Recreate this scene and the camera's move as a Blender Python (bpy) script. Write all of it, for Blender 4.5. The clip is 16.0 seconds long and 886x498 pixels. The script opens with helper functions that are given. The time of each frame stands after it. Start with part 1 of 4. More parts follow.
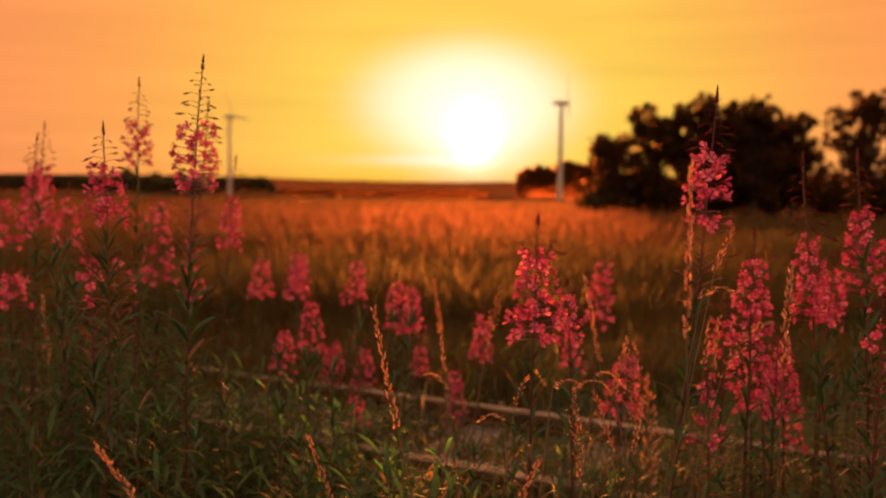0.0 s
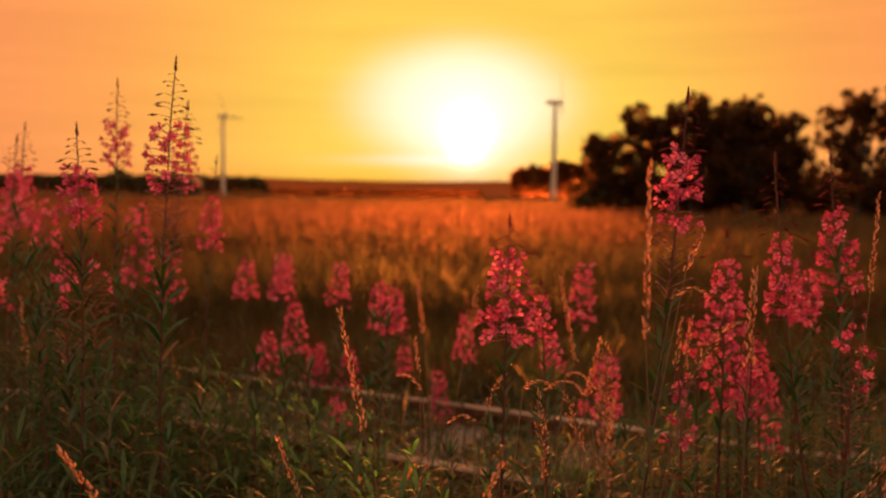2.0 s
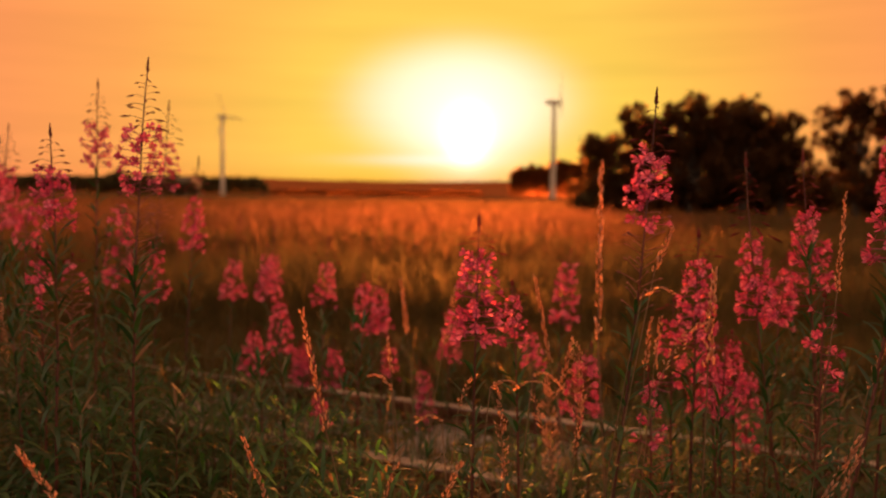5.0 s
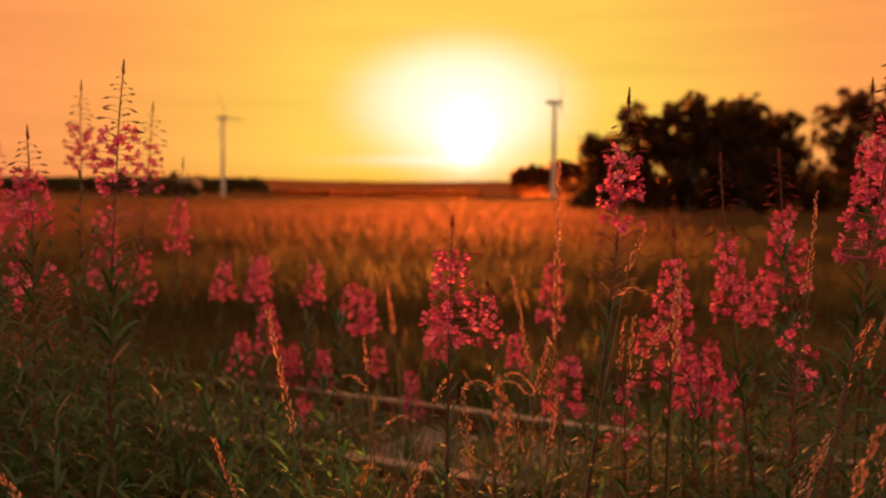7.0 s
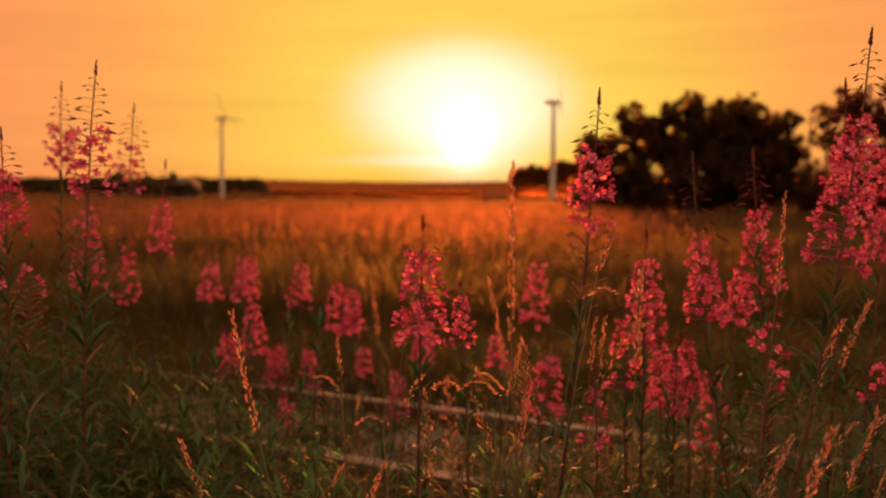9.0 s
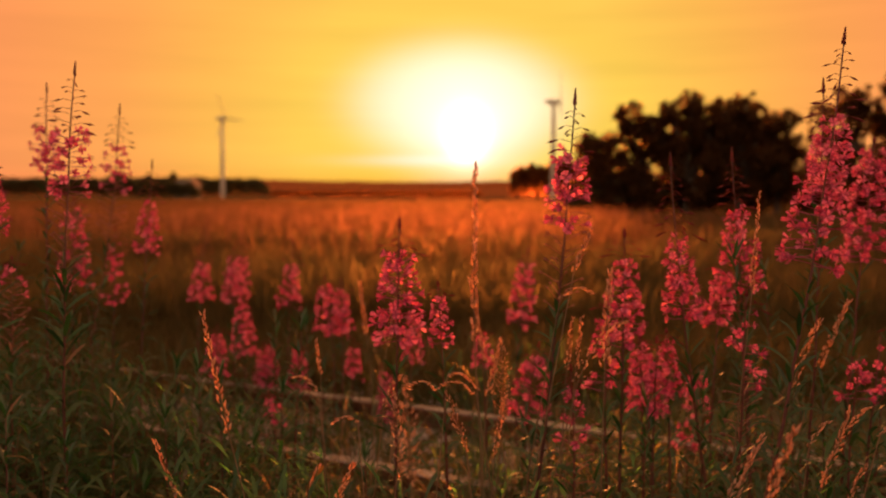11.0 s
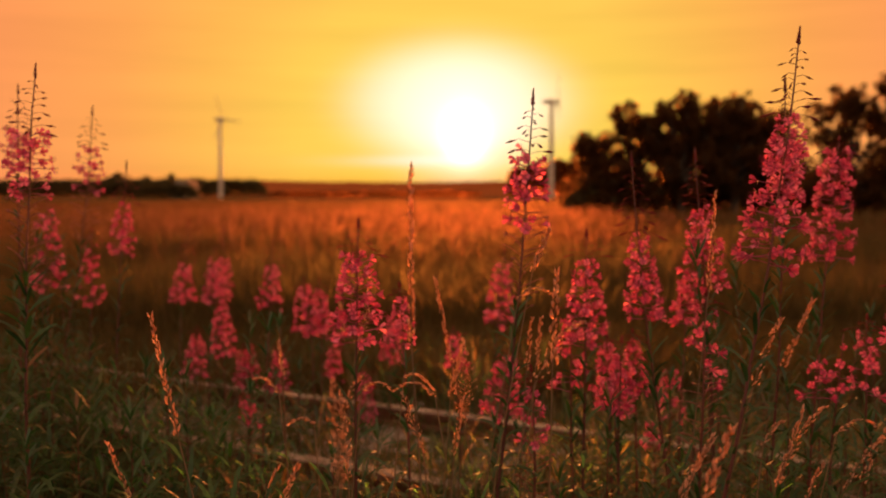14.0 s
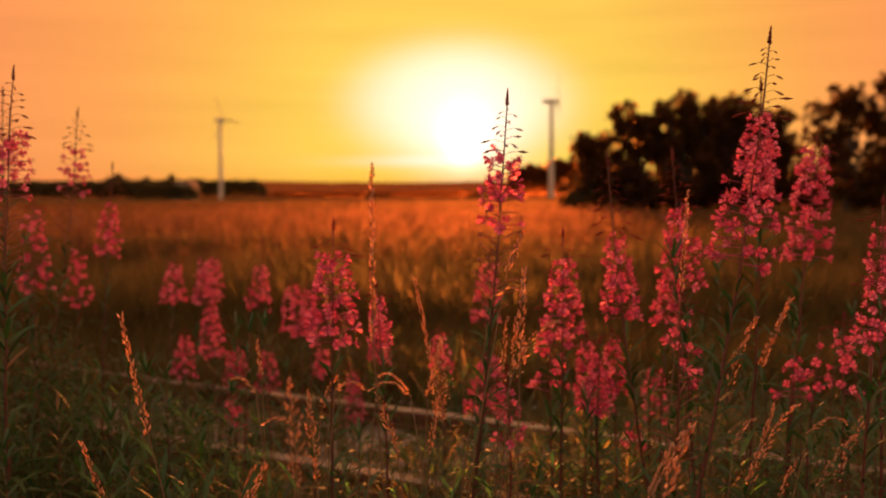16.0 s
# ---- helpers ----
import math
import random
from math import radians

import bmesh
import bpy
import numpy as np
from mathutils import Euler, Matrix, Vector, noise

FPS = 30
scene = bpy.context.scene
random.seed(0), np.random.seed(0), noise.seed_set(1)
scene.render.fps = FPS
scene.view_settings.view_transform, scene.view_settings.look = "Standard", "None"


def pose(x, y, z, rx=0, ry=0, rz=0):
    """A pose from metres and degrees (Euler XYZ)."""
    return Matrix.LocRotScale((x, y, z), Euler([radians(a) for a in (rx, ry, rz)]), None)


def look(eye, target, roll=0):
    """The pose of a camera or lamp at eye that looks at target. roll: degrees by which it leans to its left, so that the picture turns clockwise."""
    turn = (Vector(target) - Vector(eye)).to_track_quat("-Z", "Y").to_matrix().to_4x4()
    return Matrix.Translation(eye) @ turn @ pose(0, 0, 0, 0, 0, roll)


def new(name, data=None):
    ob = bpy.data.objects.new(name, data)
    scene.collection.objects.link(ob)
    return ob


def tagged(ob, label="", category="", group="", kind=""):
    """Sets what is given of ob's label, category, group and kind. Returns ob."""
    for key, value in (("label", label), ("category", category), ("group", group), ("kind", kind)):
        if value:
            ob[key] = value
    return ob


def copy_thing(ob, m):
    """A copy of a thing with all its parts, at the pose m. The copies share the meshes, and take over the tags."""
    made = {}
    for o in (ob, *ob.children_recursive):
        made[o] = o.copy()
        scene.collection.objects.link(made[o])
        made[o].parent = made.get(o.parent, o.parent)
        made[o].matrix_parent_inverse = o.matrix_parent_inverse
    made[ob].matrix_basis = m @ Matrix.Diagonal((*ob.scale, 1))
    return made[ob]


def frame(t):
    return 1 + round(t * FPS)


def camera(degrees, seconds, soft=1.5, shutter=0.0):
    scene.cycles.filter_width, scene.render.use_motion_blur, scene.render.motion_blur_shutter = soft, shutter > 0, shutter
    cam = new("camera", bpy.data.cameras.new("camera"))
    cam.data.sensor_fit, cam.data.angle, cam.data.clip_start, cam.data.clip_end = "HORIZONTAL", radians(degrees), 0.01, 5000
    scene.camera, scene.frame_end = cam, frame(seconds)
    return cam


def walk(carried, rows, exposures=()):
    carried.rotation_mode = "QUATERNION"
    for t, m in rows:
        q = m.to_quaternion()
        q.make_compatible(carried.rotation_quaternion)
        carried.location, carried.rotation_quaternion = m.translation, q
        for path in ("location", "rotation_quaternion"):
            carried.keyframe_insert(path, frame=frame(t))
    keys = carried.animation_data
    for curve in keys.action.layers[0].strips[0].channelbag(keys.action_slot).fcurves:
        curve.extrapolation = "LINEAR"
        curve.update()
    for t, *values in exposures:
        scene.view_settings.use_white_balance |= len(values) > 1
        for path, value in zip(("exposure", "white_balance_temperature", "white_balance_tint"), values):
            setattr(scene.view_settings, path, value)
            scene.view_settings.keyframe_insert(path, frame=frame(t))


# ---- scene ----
# A slider shot, about 0.4 m from left to right, over a meadow at sunset.
cam = camera(54.0, 16.0, soft=2.0)
cam.data.dof.use_dof = True
cam.data.dof.focus_distance = 1.48
cam.data.dof.aperture_fstop = 3.0
# seconds, x, y, z in metres, yaw, pitch, roll in degrees
ROWS = [
    (0.0, 0.0000, 0.0000, 0.9500, 0.010, -3.438, -0.686),
    (0.5, 0.0118, 0.0001, 0.9513, -0.065, -3.462, -0.663),
    (1.0, 0.0243, -0.0002, 0.9521, -0.220, -3.464, -0.642),
    (1.5, 0.0349, -0.0004, 0.9527, -0.347, -3.465, -0.608),
    (2.0, 0.0443, -0.0006, 0.9533, -0.387, -3.466, -0.585),
    (2.5, 0.0518, -0.0005, 0.9536, -0.396, -3.467, -0.590),
    (3.0, 0.0610, -0.0005, 0.9536, -0.390, -3.457, -0.585),
    (3.5, 0.0724, -0.0007, 0.9538, -0.409, -3.456, -0.553),
    (4.0, 0.0827, -0.0019, 0.9542, -0.432, -3.462, -0.538),
    (6.5, 0.1448, -0.0085, 0.9562, -0.381, -3.451, -0.367),
    (7.0, 0.1598, -0.0087, 0.9565, -0.381, -3.447, -0.322),
    (7.5, 0.1735, -0.0084, 0.9567, -0.380, -3.449, -0.294),
    (8.0, 0.1885, -0.0081, 0.9573, -0.372, -3.455, -0.259),
    (8.5, 0.2037, -0.0083, 0.9576, -0.392, -3.450, -0.243),
    (9.0, 0.2180, -0.0091, 0.9572, -0.422, -3.435, -0.220),
    (11.5, 0.2782, -0.0147, 0.9590, -0.398, -3.450, -0.077),
    (12.0, 0.2917, -0.0151, 0.9590, -0.410, -3.442, -0.035),
    (12.5, 0.3071, -0.0146, 0.9592, -0.437, -3.440, -0.004),
    (13.0, 0.3212, -0.0139, 0.9592, -0.457, -3.431, 0.026),
    (13.5, 0.3340, -0.0130, 0.9591, -0.486, -3.426, 0.064),
    (14.0, 0.3466, -0.0130, 0.9594, -0.513, -3.434, 0.094),
    (14.5, 0.3577, -0.0143, 0.9595, -0.528, -3.437, 0.133),
    (15.0, 0.3717, -0.0159, 0.9598, -0.531, -3.437, 0.168),
    (15.5, 0.3848, -0.0180, 0.9598, -0.522, -3.427, 0.206),
    (16.0, 0.3978, -0.0203, 0.9597, -0.496, -3.431, 0.261),
]
walk(cam, [(t, pose(x, y, z, 90 + pitch, roll, yaw)) for t, x, y, z, yaw, pitch, roll in ROWS])

# ---- sky and sun ----
SUN = Vector((0.0345, 0.9970, 0.0696)).normalized()


def socket_math(nt, op, a, b=None, clamp=False):
    n = nt.nodes.new("ShaderNodeMath")
    n.operation, n.use_clamp = op, clamp
    for i, v in enumerate((a, b)):
        if v is None:
            continue
        if isinstance(v, (int, float)):
            n.inputs[i].default_value = v
        else:
            nt.links.new(v, n.inputs[i])
    return n.outputs[0]


def build_world():
    world = bpy.data.worlds.new("sunset_sky")
    world.use_nodes = True
    scene.world = world
    nt = world.node_tree
    nt.nodes.clear()
    out = nt.nodes.new("ShaderNodeOutputWorld")
    bg = nt.nodes.new("ShaderNodeBackground")
    nt.links.new(bg.outputs[0], out.inputs[0])
    tc = nt.nodes.new("ShaderNodeTexCoord")
    norm = nt.nodes.new("ShaderNodeVectorMath")
    norm.operation = "NORMALIZE"
    nt.links.new(tc.outputs["Generated"], norm.inputs[0])
    sep = nt.nodes.new("ShaderNodeSeparateXYZ")
    nt.links.new(norm.outputs[0], sep.inputs[0])

    def angle_to(v):
        dot = nt.nodes.new("ShaderNodeVectorMath")
        dot.operation = "DOT_PRODUCT"
        nt.links.new(norm.outputs[0], dot.inputs[0])
        dot.inputs[1].default_value = v
        c = socket_math(nt, "MINIMUM", dot.outputs["Value"], 1.0)
        return socket_math(nt, "MULTIPLY", socket_math(nt, "ARCCOSINE", c), 180 / math.pi)

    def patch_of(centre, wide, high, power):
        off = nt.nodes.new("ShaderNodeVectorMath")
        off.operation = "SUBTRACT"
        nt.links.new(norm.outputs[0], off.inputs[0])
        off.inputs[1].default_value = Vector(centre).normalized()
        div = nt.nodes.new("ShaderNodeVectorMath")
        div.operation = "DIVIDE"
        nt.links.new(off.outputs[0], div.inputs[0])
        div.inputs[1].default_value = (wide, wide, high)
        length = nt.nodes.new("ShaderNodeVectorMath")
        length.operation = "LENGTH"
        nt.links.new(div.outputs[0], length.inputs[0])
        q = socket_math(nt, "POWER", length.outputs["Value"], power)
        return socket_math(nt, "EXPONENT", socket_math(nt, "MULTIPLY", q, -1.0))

    theta = angle_to(SUN)
    # faint level cloud streaks
    mapping = nt.nodes.new("ShaderNodeMapping")
    mapping.inputs["Scale"].default_value = (2.2, 2.2, 26.0)
    nt.links.new(norm.outputs[0], mapping.inputs[0])
    streak = nt.nodes.new("ShaderNodeTexNoise")
    streak.inputs["Scale"].default_value = 1.6
    streak.inputs["Detail"].default_value = 4.0
    nt.links.new(mapping.outputs[0], streak.inputs["Vector"])
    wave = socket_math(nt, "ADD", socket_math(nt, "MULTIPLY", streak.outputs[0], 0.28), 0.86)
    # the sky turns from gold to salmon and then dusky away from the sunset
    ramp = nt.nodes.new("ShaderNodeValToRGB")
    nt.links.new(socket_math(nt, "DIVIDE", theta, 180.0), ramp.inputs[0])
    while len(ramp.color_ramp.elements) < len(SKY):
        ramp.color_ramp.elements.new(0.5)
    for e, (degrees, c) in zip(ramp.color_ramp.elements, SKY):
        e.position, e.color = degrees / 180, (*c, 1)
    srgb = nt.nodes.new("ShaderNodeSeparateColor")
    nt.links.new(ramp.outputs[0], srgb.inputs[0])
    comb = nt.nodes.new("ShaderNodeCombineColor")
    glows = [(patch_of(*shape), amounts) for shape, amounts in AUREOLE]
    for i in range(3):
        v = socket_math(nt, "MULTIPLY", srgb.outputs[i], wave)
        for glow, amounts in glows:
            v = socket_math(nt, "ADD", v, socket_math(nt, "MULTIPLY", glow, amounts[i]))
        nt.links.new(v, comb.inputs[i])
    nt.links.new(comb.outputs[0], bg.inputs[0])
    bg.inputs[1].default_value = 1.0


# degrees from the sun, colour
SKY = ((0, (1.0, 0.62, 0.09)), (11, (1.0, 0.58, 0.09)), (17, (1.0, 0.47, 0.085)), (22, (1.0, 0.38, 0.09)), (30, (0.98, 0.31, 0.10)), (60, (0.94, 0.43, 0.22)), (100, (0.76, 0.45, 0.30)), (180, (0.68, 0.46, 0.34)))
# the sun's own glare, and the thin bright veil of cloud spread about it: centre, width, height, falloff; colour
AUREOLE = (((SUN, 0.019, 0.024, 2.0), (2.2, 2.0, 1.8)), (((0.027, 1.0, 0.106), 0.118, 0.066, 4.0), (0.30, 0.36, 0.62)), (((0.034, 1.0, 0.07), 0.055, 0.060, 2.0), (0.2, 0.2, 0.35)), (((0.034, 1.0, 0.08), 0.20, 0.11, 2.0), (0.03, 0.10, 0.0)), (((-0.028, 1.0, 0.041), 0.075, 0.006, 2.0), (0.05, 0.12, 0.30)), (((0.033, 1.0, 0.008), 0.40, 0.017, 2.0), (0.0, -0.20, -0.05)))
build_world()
sun = new("sun", bpy.data.lights.new("sun", "SUN"))
sun.data.energy, sun.data.angle, sun.data.color = 5.0, radians(0.6), (1.0, 0.27, 0.06)
sun.matrix_world = look((0, 60, 30), Vector((0, 60, 30)) - SUN)
tagged(sun, "low orange evening sun", "sun")

# ---- materials ----


def material(name):
    m = bpy.data.materials.new(name)
    m.use_nodes = True
    nt = m.node_tree
    nt.nodes.clear()
    out = nt.nodes.new("ShaderNodeOutputMaterial")
    return m, nt, out


def noise_ramp(nt, scale, stops, detail=5.0, coord="Object", stretch=(1, 1, 1)):
    tc = nt.nodes.new("ShaderNodeTexCoord")
    mp = nt.nodes.new("ShaderNodeMapping")
    mp.inputs["Scale"].default_value = stretch
    nt.links.new(tc.outputs[coord], mp.inputs[0])
    n = nt.nodes.new("ShaderNodeTexNoise")
    n.inputs["Scale"].default_value, n.inputs["Detail"].default_value = scale, detail
    nt.links.new(mp.outputs[0], n.inputs["Vector"])
    return n, ramp_of(nt, n.outputs[0], stops)


def ramp_of(nt, fac, stops):
    r = nt.nodes.new("ShaderNodeValToRGB")
    while len(r.color_ramp.elements) < len(stops):
        r.color_ramp.elements.new(0.5)
    for e, (p, c) in zip(r.color_ramp.elements, stops):
        e.position, e.color = p, (*c, 1)
    nt.links.new(fac, r.inputs[0])
    return r.outputs[0]


def mixed(nt, a, b, fac, mode="MIX"):
    x = nt.nodes.new("ShaderNodeMix")
    x.data_type, x.blend_type = "RGBA", mode
    if isinstance(fac, float):
        x.inputs[0].default_value = fac
    else:
        nt.links.new(fac, x.inputs[0])
    for i, v in ((6, a), (7, b)):
        if isinstance(v, tuple):
            x.inputs[i].default_value = (*v, 1)
        else:
            nt.links.new(v, x.inputs[i])
    return x.outputs[2]


def random_of(nt, island):
    if island:
        return nt.nodes.new("ShaderNodeNewGeometry").outputs["Random Per Island"]
    return nt.nodes.new("ShaderNodeObjectInfo").outputs["Random"]


def plant_material(name, stops, island=False, back=0.45, through_tint=(1, 1, 1), gloss=0.06, rough=0.5, forward=0.0, grain=90.0):
    """Thin living tissue: diffuse in front, light shining through from behind, a little sheen."""
    m, nt, out = material(name)
    colour = ramp_of(nt, random_of(nt, island), stops)
    n, grain_c = noise_ramp(nt, grain, ((0.3, (0.72, 0.72, 0.72)), (0.7, (1.15, 1.15, 1.15))))
    colour = mixed(nt, colour, grain_c, 1.0, "MULTIPLY")
    dif = nt.nodes.new("ShaderNodeBsdfDiffuse")
    nt.links.new(colour, dif.inputs[0])
    tra = nt.nodes.new("ShaderNodeBsdfTranslucent")
    nt.links.new(mixed(nt, colour, through_tint, 1.0, "MULTIPLY"), tra.inputs[0])
    mix = nt.nodes.new("ShaderNodeMixShader")
    mix.inputs[0].default_value = back
    nt.links.new(dif.outputs[0], mix.inputs[1])
    nt.links.new(tra.outputs[0], mix.inputs[2])
    last = mix.outputs[0]
    if forward > 0:
        ref = nt.nodes.new("ShaderNodeBsdfRefraction")
        ref.inputs["IOR"].default_value, ref.inputs["Roughness"].default_value = 1.3, 0.6
        nt.links.new(colour, ref.inputs[0])
        mf = nt.nodes.new("ShaderNodeMixShader")
        mf.inputs[0].default_value = forward
        nt.links.new(last, mf.inputs[1])
        nt.links.new(ref.outputs[0], mf.inputs[2])
        last = mf.outputs[0]
    glo = nt.nodes.new("ShaderNodeBsdfGlossy")
    glo.inputs["Roughness"].default_value = rough
    glo.inputs[0].default_value = (0.9, 0.9, 0.9, 1)
    mg = nt.nodes.new("ShaderNodeMixShader")
    mg.inputs[0].default_value = gloss
    nt.links.new(last, mg.inputs[1])
    nt.links.new(glo.outputs[0], mg.inputs[2])
    nt.links.new(mg.outputs[0], out.inputs[0])
    return m


def solid_material(name, scale, stops, rough=0.75, metal=0.0, bump=0.3, stretch=(1, 1, 1), fine=8.0, coord="Object", shine=0.5):
    m, nt, out = material(name)
    p = nt.nodes.new("ShaderNodeBsdfPrincipled")
    p.inputs["Specular IOR Level"].default_value = shine
    p.inputs["Roughness"].default_value, p.inputs["Metallic"].default_value = rough, metal
    n, c = noise_ramp(nt, scale, stops, stretch=stretch, coord=coord)
    n2, c2 = noise_ramp(nt, scale * fine, ((0.3, (0.7, 0.7, 0.7)), (0.7, (1.2, 1.2, 1.2))), stretch=stretch, coord=coord)
    nt.links.new(mixed(nt, c, c2, 1.0, "MULTIPLY"), p.inputs["Base Color"])
    b = nt.nodes.new("ShaderNodeBump")
    b.inputs["Strength"].default_value = bump
    nt.links.new(n2.outputs[0], b.inputs["Height"])
    nt.links.new(b.outputs[0], p.inputs["Normal"])
    nt.links.new(p.outputs[0], out.inputs[0])
    return m


PETAL = plant_material("fireweed_petal", ((0.0, (0.66, 0.07, 0.18)), (0.5, (0.84, 0.14, 0.28)), (1.0, (0.92, 0.26, 0.42))), back=0.29, gloss=0.02, forward=0.025, grain=160)
SEPAL = plant_material("fireweed_sepal", ((0.0, (0.36, 0.04, 0.11)), (1.0, (0.50, 0.08, 0.18))), back=0.3, gloss=0.05)
STEM = plant_material("fireweed_stem", ((0.0, (0.11, 0.025, 0.018)), (0.6, (0.16, 0.036, 0.024)), (1.0, (0.14, 0.055, 0.024))), back=0.12, gloss=0.06)
BUD = plant_material("fireweed_bud", ((0.0, (0.17, 0.03, 0.03)), (1.0, (0.28, 0.06, 0.05))), back=0.2, gloss=0.01)
POD = plant_material("fireweed_pod", ((0.0, (0.22, 0.07, 0.05)), (1.0, (0.34, 0.12, 0.07))), back=0.2)
LEAF = plant_material("fireweed_leaf", ((0.0, (0.016, 0.066, 0.018)), (0.45, (0.024, 0.096, 0.025)), (0.85, (0.040, 0.118, 0.032)), (0.96, (0.10, 0.10, 0.035)), (1.0, (0.18, 0.10, 0.04))), back=0.45, gloss=0.05, rough=0.45, forward=0.24)
MASS_LEAF = plant_material("undergrowth_leaf", ((0.0, (0.018, 0.070, 0.017)), (0.5, (0.030, 0.102, 0.024)), (0.9, (0.050, 0.128, 0.032)), (0.97, (0.10, 0.085, 0.03)), (1.0, (0.19, 0.11, 0.04))), island=True, back=0.45, gloss=0.03, rough=0.45, forward=0.22)
STRAW = plant_material("ripe_grass_straw", ((0.0, (0.70, 0.39, 0.23)), (0.5, (0.82, 0.51, 0.33)), (1.0, (0.90, 0.65, 0.48))), island=True, back=0.6, gloss=0.05, forward=0.42)
GREENS = plant_material("green_meadow_blade", ((0.0, (0.10, 0.088, 0.033)), (0.5, (0.125, 0.096, 0.037)), (0.85, (0.155, 0.106, 0.043)), (1.0, (0.21, 0.124, 0.055))), island=True, back=0.5, gloss=0.0, forward=0.12, grain=8)
HEADS = plant_material("meadow_seed_heads", ((0.0, (0.34, 0.14, 0.068)), (1.0, (0.46, 0.20, 0.10))), island=True, back=0.4, gloss=0.0, forward=0.12)
CULM = plant_material("grass_culm", ((0.0, (0.20, 0.13, 0.06)), (1.0, (0.31, 0.20, 0.095))), back=0.3, forward=0.12)
BLADE = plant_material("grass_blade", ((0.0, (0.028, 0.092, 0.022)), (0.4, (0.06, 0.125, 0.033)), (0.75, (0.19, 0.14, 0.055)), (1.0, (0.28, 0.18, 0.08))), island=True, back=0.5, gloss=0.04, grain=30, forward=0.22)
MEADOW = plant_material("meadow_grass_blade", ((0.0, (0.155, 0.080, 0.030)), (0.4, (0.178, 0.088, 0.034)), (0.75, (0.21, 0.099, 0.040)), (1.0, (0.265, 0.124, 0.055))), island=True, back=0.42, gloss=0.0, forward=0.10, grain=8)
TREE_LEAF = plant_material("tree_leaf", ((0.0, (0.11, 0.058, 0.022)), (0.6, (0.15, 0.075, 0.028)), (1.0, (0.19, 0.09, 0.034))), island=True, back=0.6, gloss=0.0, forward=0.26, grain=3)
# far leaves paler and redder: the sunset haze is put into the colour
HAZE_LEAF = plant_material("far_leaf_haze_tint", ((0.0, (0.18, 0.07, 0.022)), (1.0, (0.26, 0.095, 0.03))), island=True, back=0.5, gloss=0.0, grain=0.5, forward=0.42)
HEDGE_LEAF = plant_material("hedge_leaf", ((0.0, (0.07, 0.06, 0.022)), (0.6, (0.10, 0.08, 0.03)), (1.0, (0.12, 0.09, 0.035))), island=True, back=0.45, gloss=0.01, forward=0.08, grain=3)
YOUNG_STEM = plant_material("young_stem", ((0.0, (0.06, 0.05, 0.02)), (1.0, (0.12, 0.06, 0.03))), island=True, back=0.1, gloss=0.03)
BARK = solid_material("tree_bark", 4.0, ((0.3, (0.06, 0.045, 0.03)), (0.7, (0.14, 0.11, 0.08))), rough=0.9, bump=0.6, stretch=(1, 1, 0.3))
SOIL = solid_material("meadow_soil", 0.9, ((0.3, (0.05, 0.042, 0.02)), (0.55, (0.09, 0.075, 0.03)), (0.75, (0.07, 0.085, 0.025))), rough=0.95, bump=0.5, fine=14, shine=0.0)
RUST = solid_material("rusty_rail_steel", 9.0, ((0.3, (0.11, 0.045, 0.025)), (0.55, (0.20, 0.09, 0.045)), (0.75, (0.15, 0.10, 0.08))), rough=0.6, metal=0.35, bump=0.4)
RAILTOP = solid_material("worn_rail_head", 12.0, ((0.3, (0.20, 0.145, 0.12)), (0.55, (0.30, 0.235, 0.205)), (0.75, (0.40, 0.335, 0.30))), rough=0.55, metal=0.2, bump=0.15)
SLEEPER = solid_material("weathered_sleeper_wood", 6.0, ((0.3, (0.13, 0.10, 0.08)), (0.7, (0.27, 0.23, 0.19))), rough=0.9, bump=0.7, stretch=(0.25, 3, 3))
GRAVEL = solid_material("track_gravel", 30.0, ((0.3, (0.22, 0.18, 0.155)), (0.7, (0.42, 0.36, 0.31))), rough=0.95, bump=0.8)
# white paint warmed to tan, with the orange haze put into it
PAINT = solid_material("turbine_haze_tinted_paint", 0.4, ((0.3, (0.62, 0.49, 0.36)), (0.7, (0.70, 0.56, 0.42))), rough=0.45, bump=0.02)
HILL = solid_material("far_field_slopes", 0.012, ((0.35, (0.23, 0.075, 0.024)), (0.5, (0.33, 0.105, 0.033)), (0.65, (0.19, 0.065, 0.022))), rough=1.0, bump=0.0, stretch=(0.4, 2, 4), shine=0.0)
PLASTER = solid_material("barn_wall_plaster", 0.6, ((0.3, (0.26, 0.19, 0.13)), (0.7, (0.36, 0.27, 0.19))), rough=0.9, bump=0.1)
ROOFING = solid_material("barn_roof_tile", 0.8, ((0.3, (0.18, 0.08, 0.05)), (0.7, (0.28, 0.13, 0.08))), rough=0.85, bump=0.2)

# ---- mesh helpers ----
rng = np.random.default_rng(7)


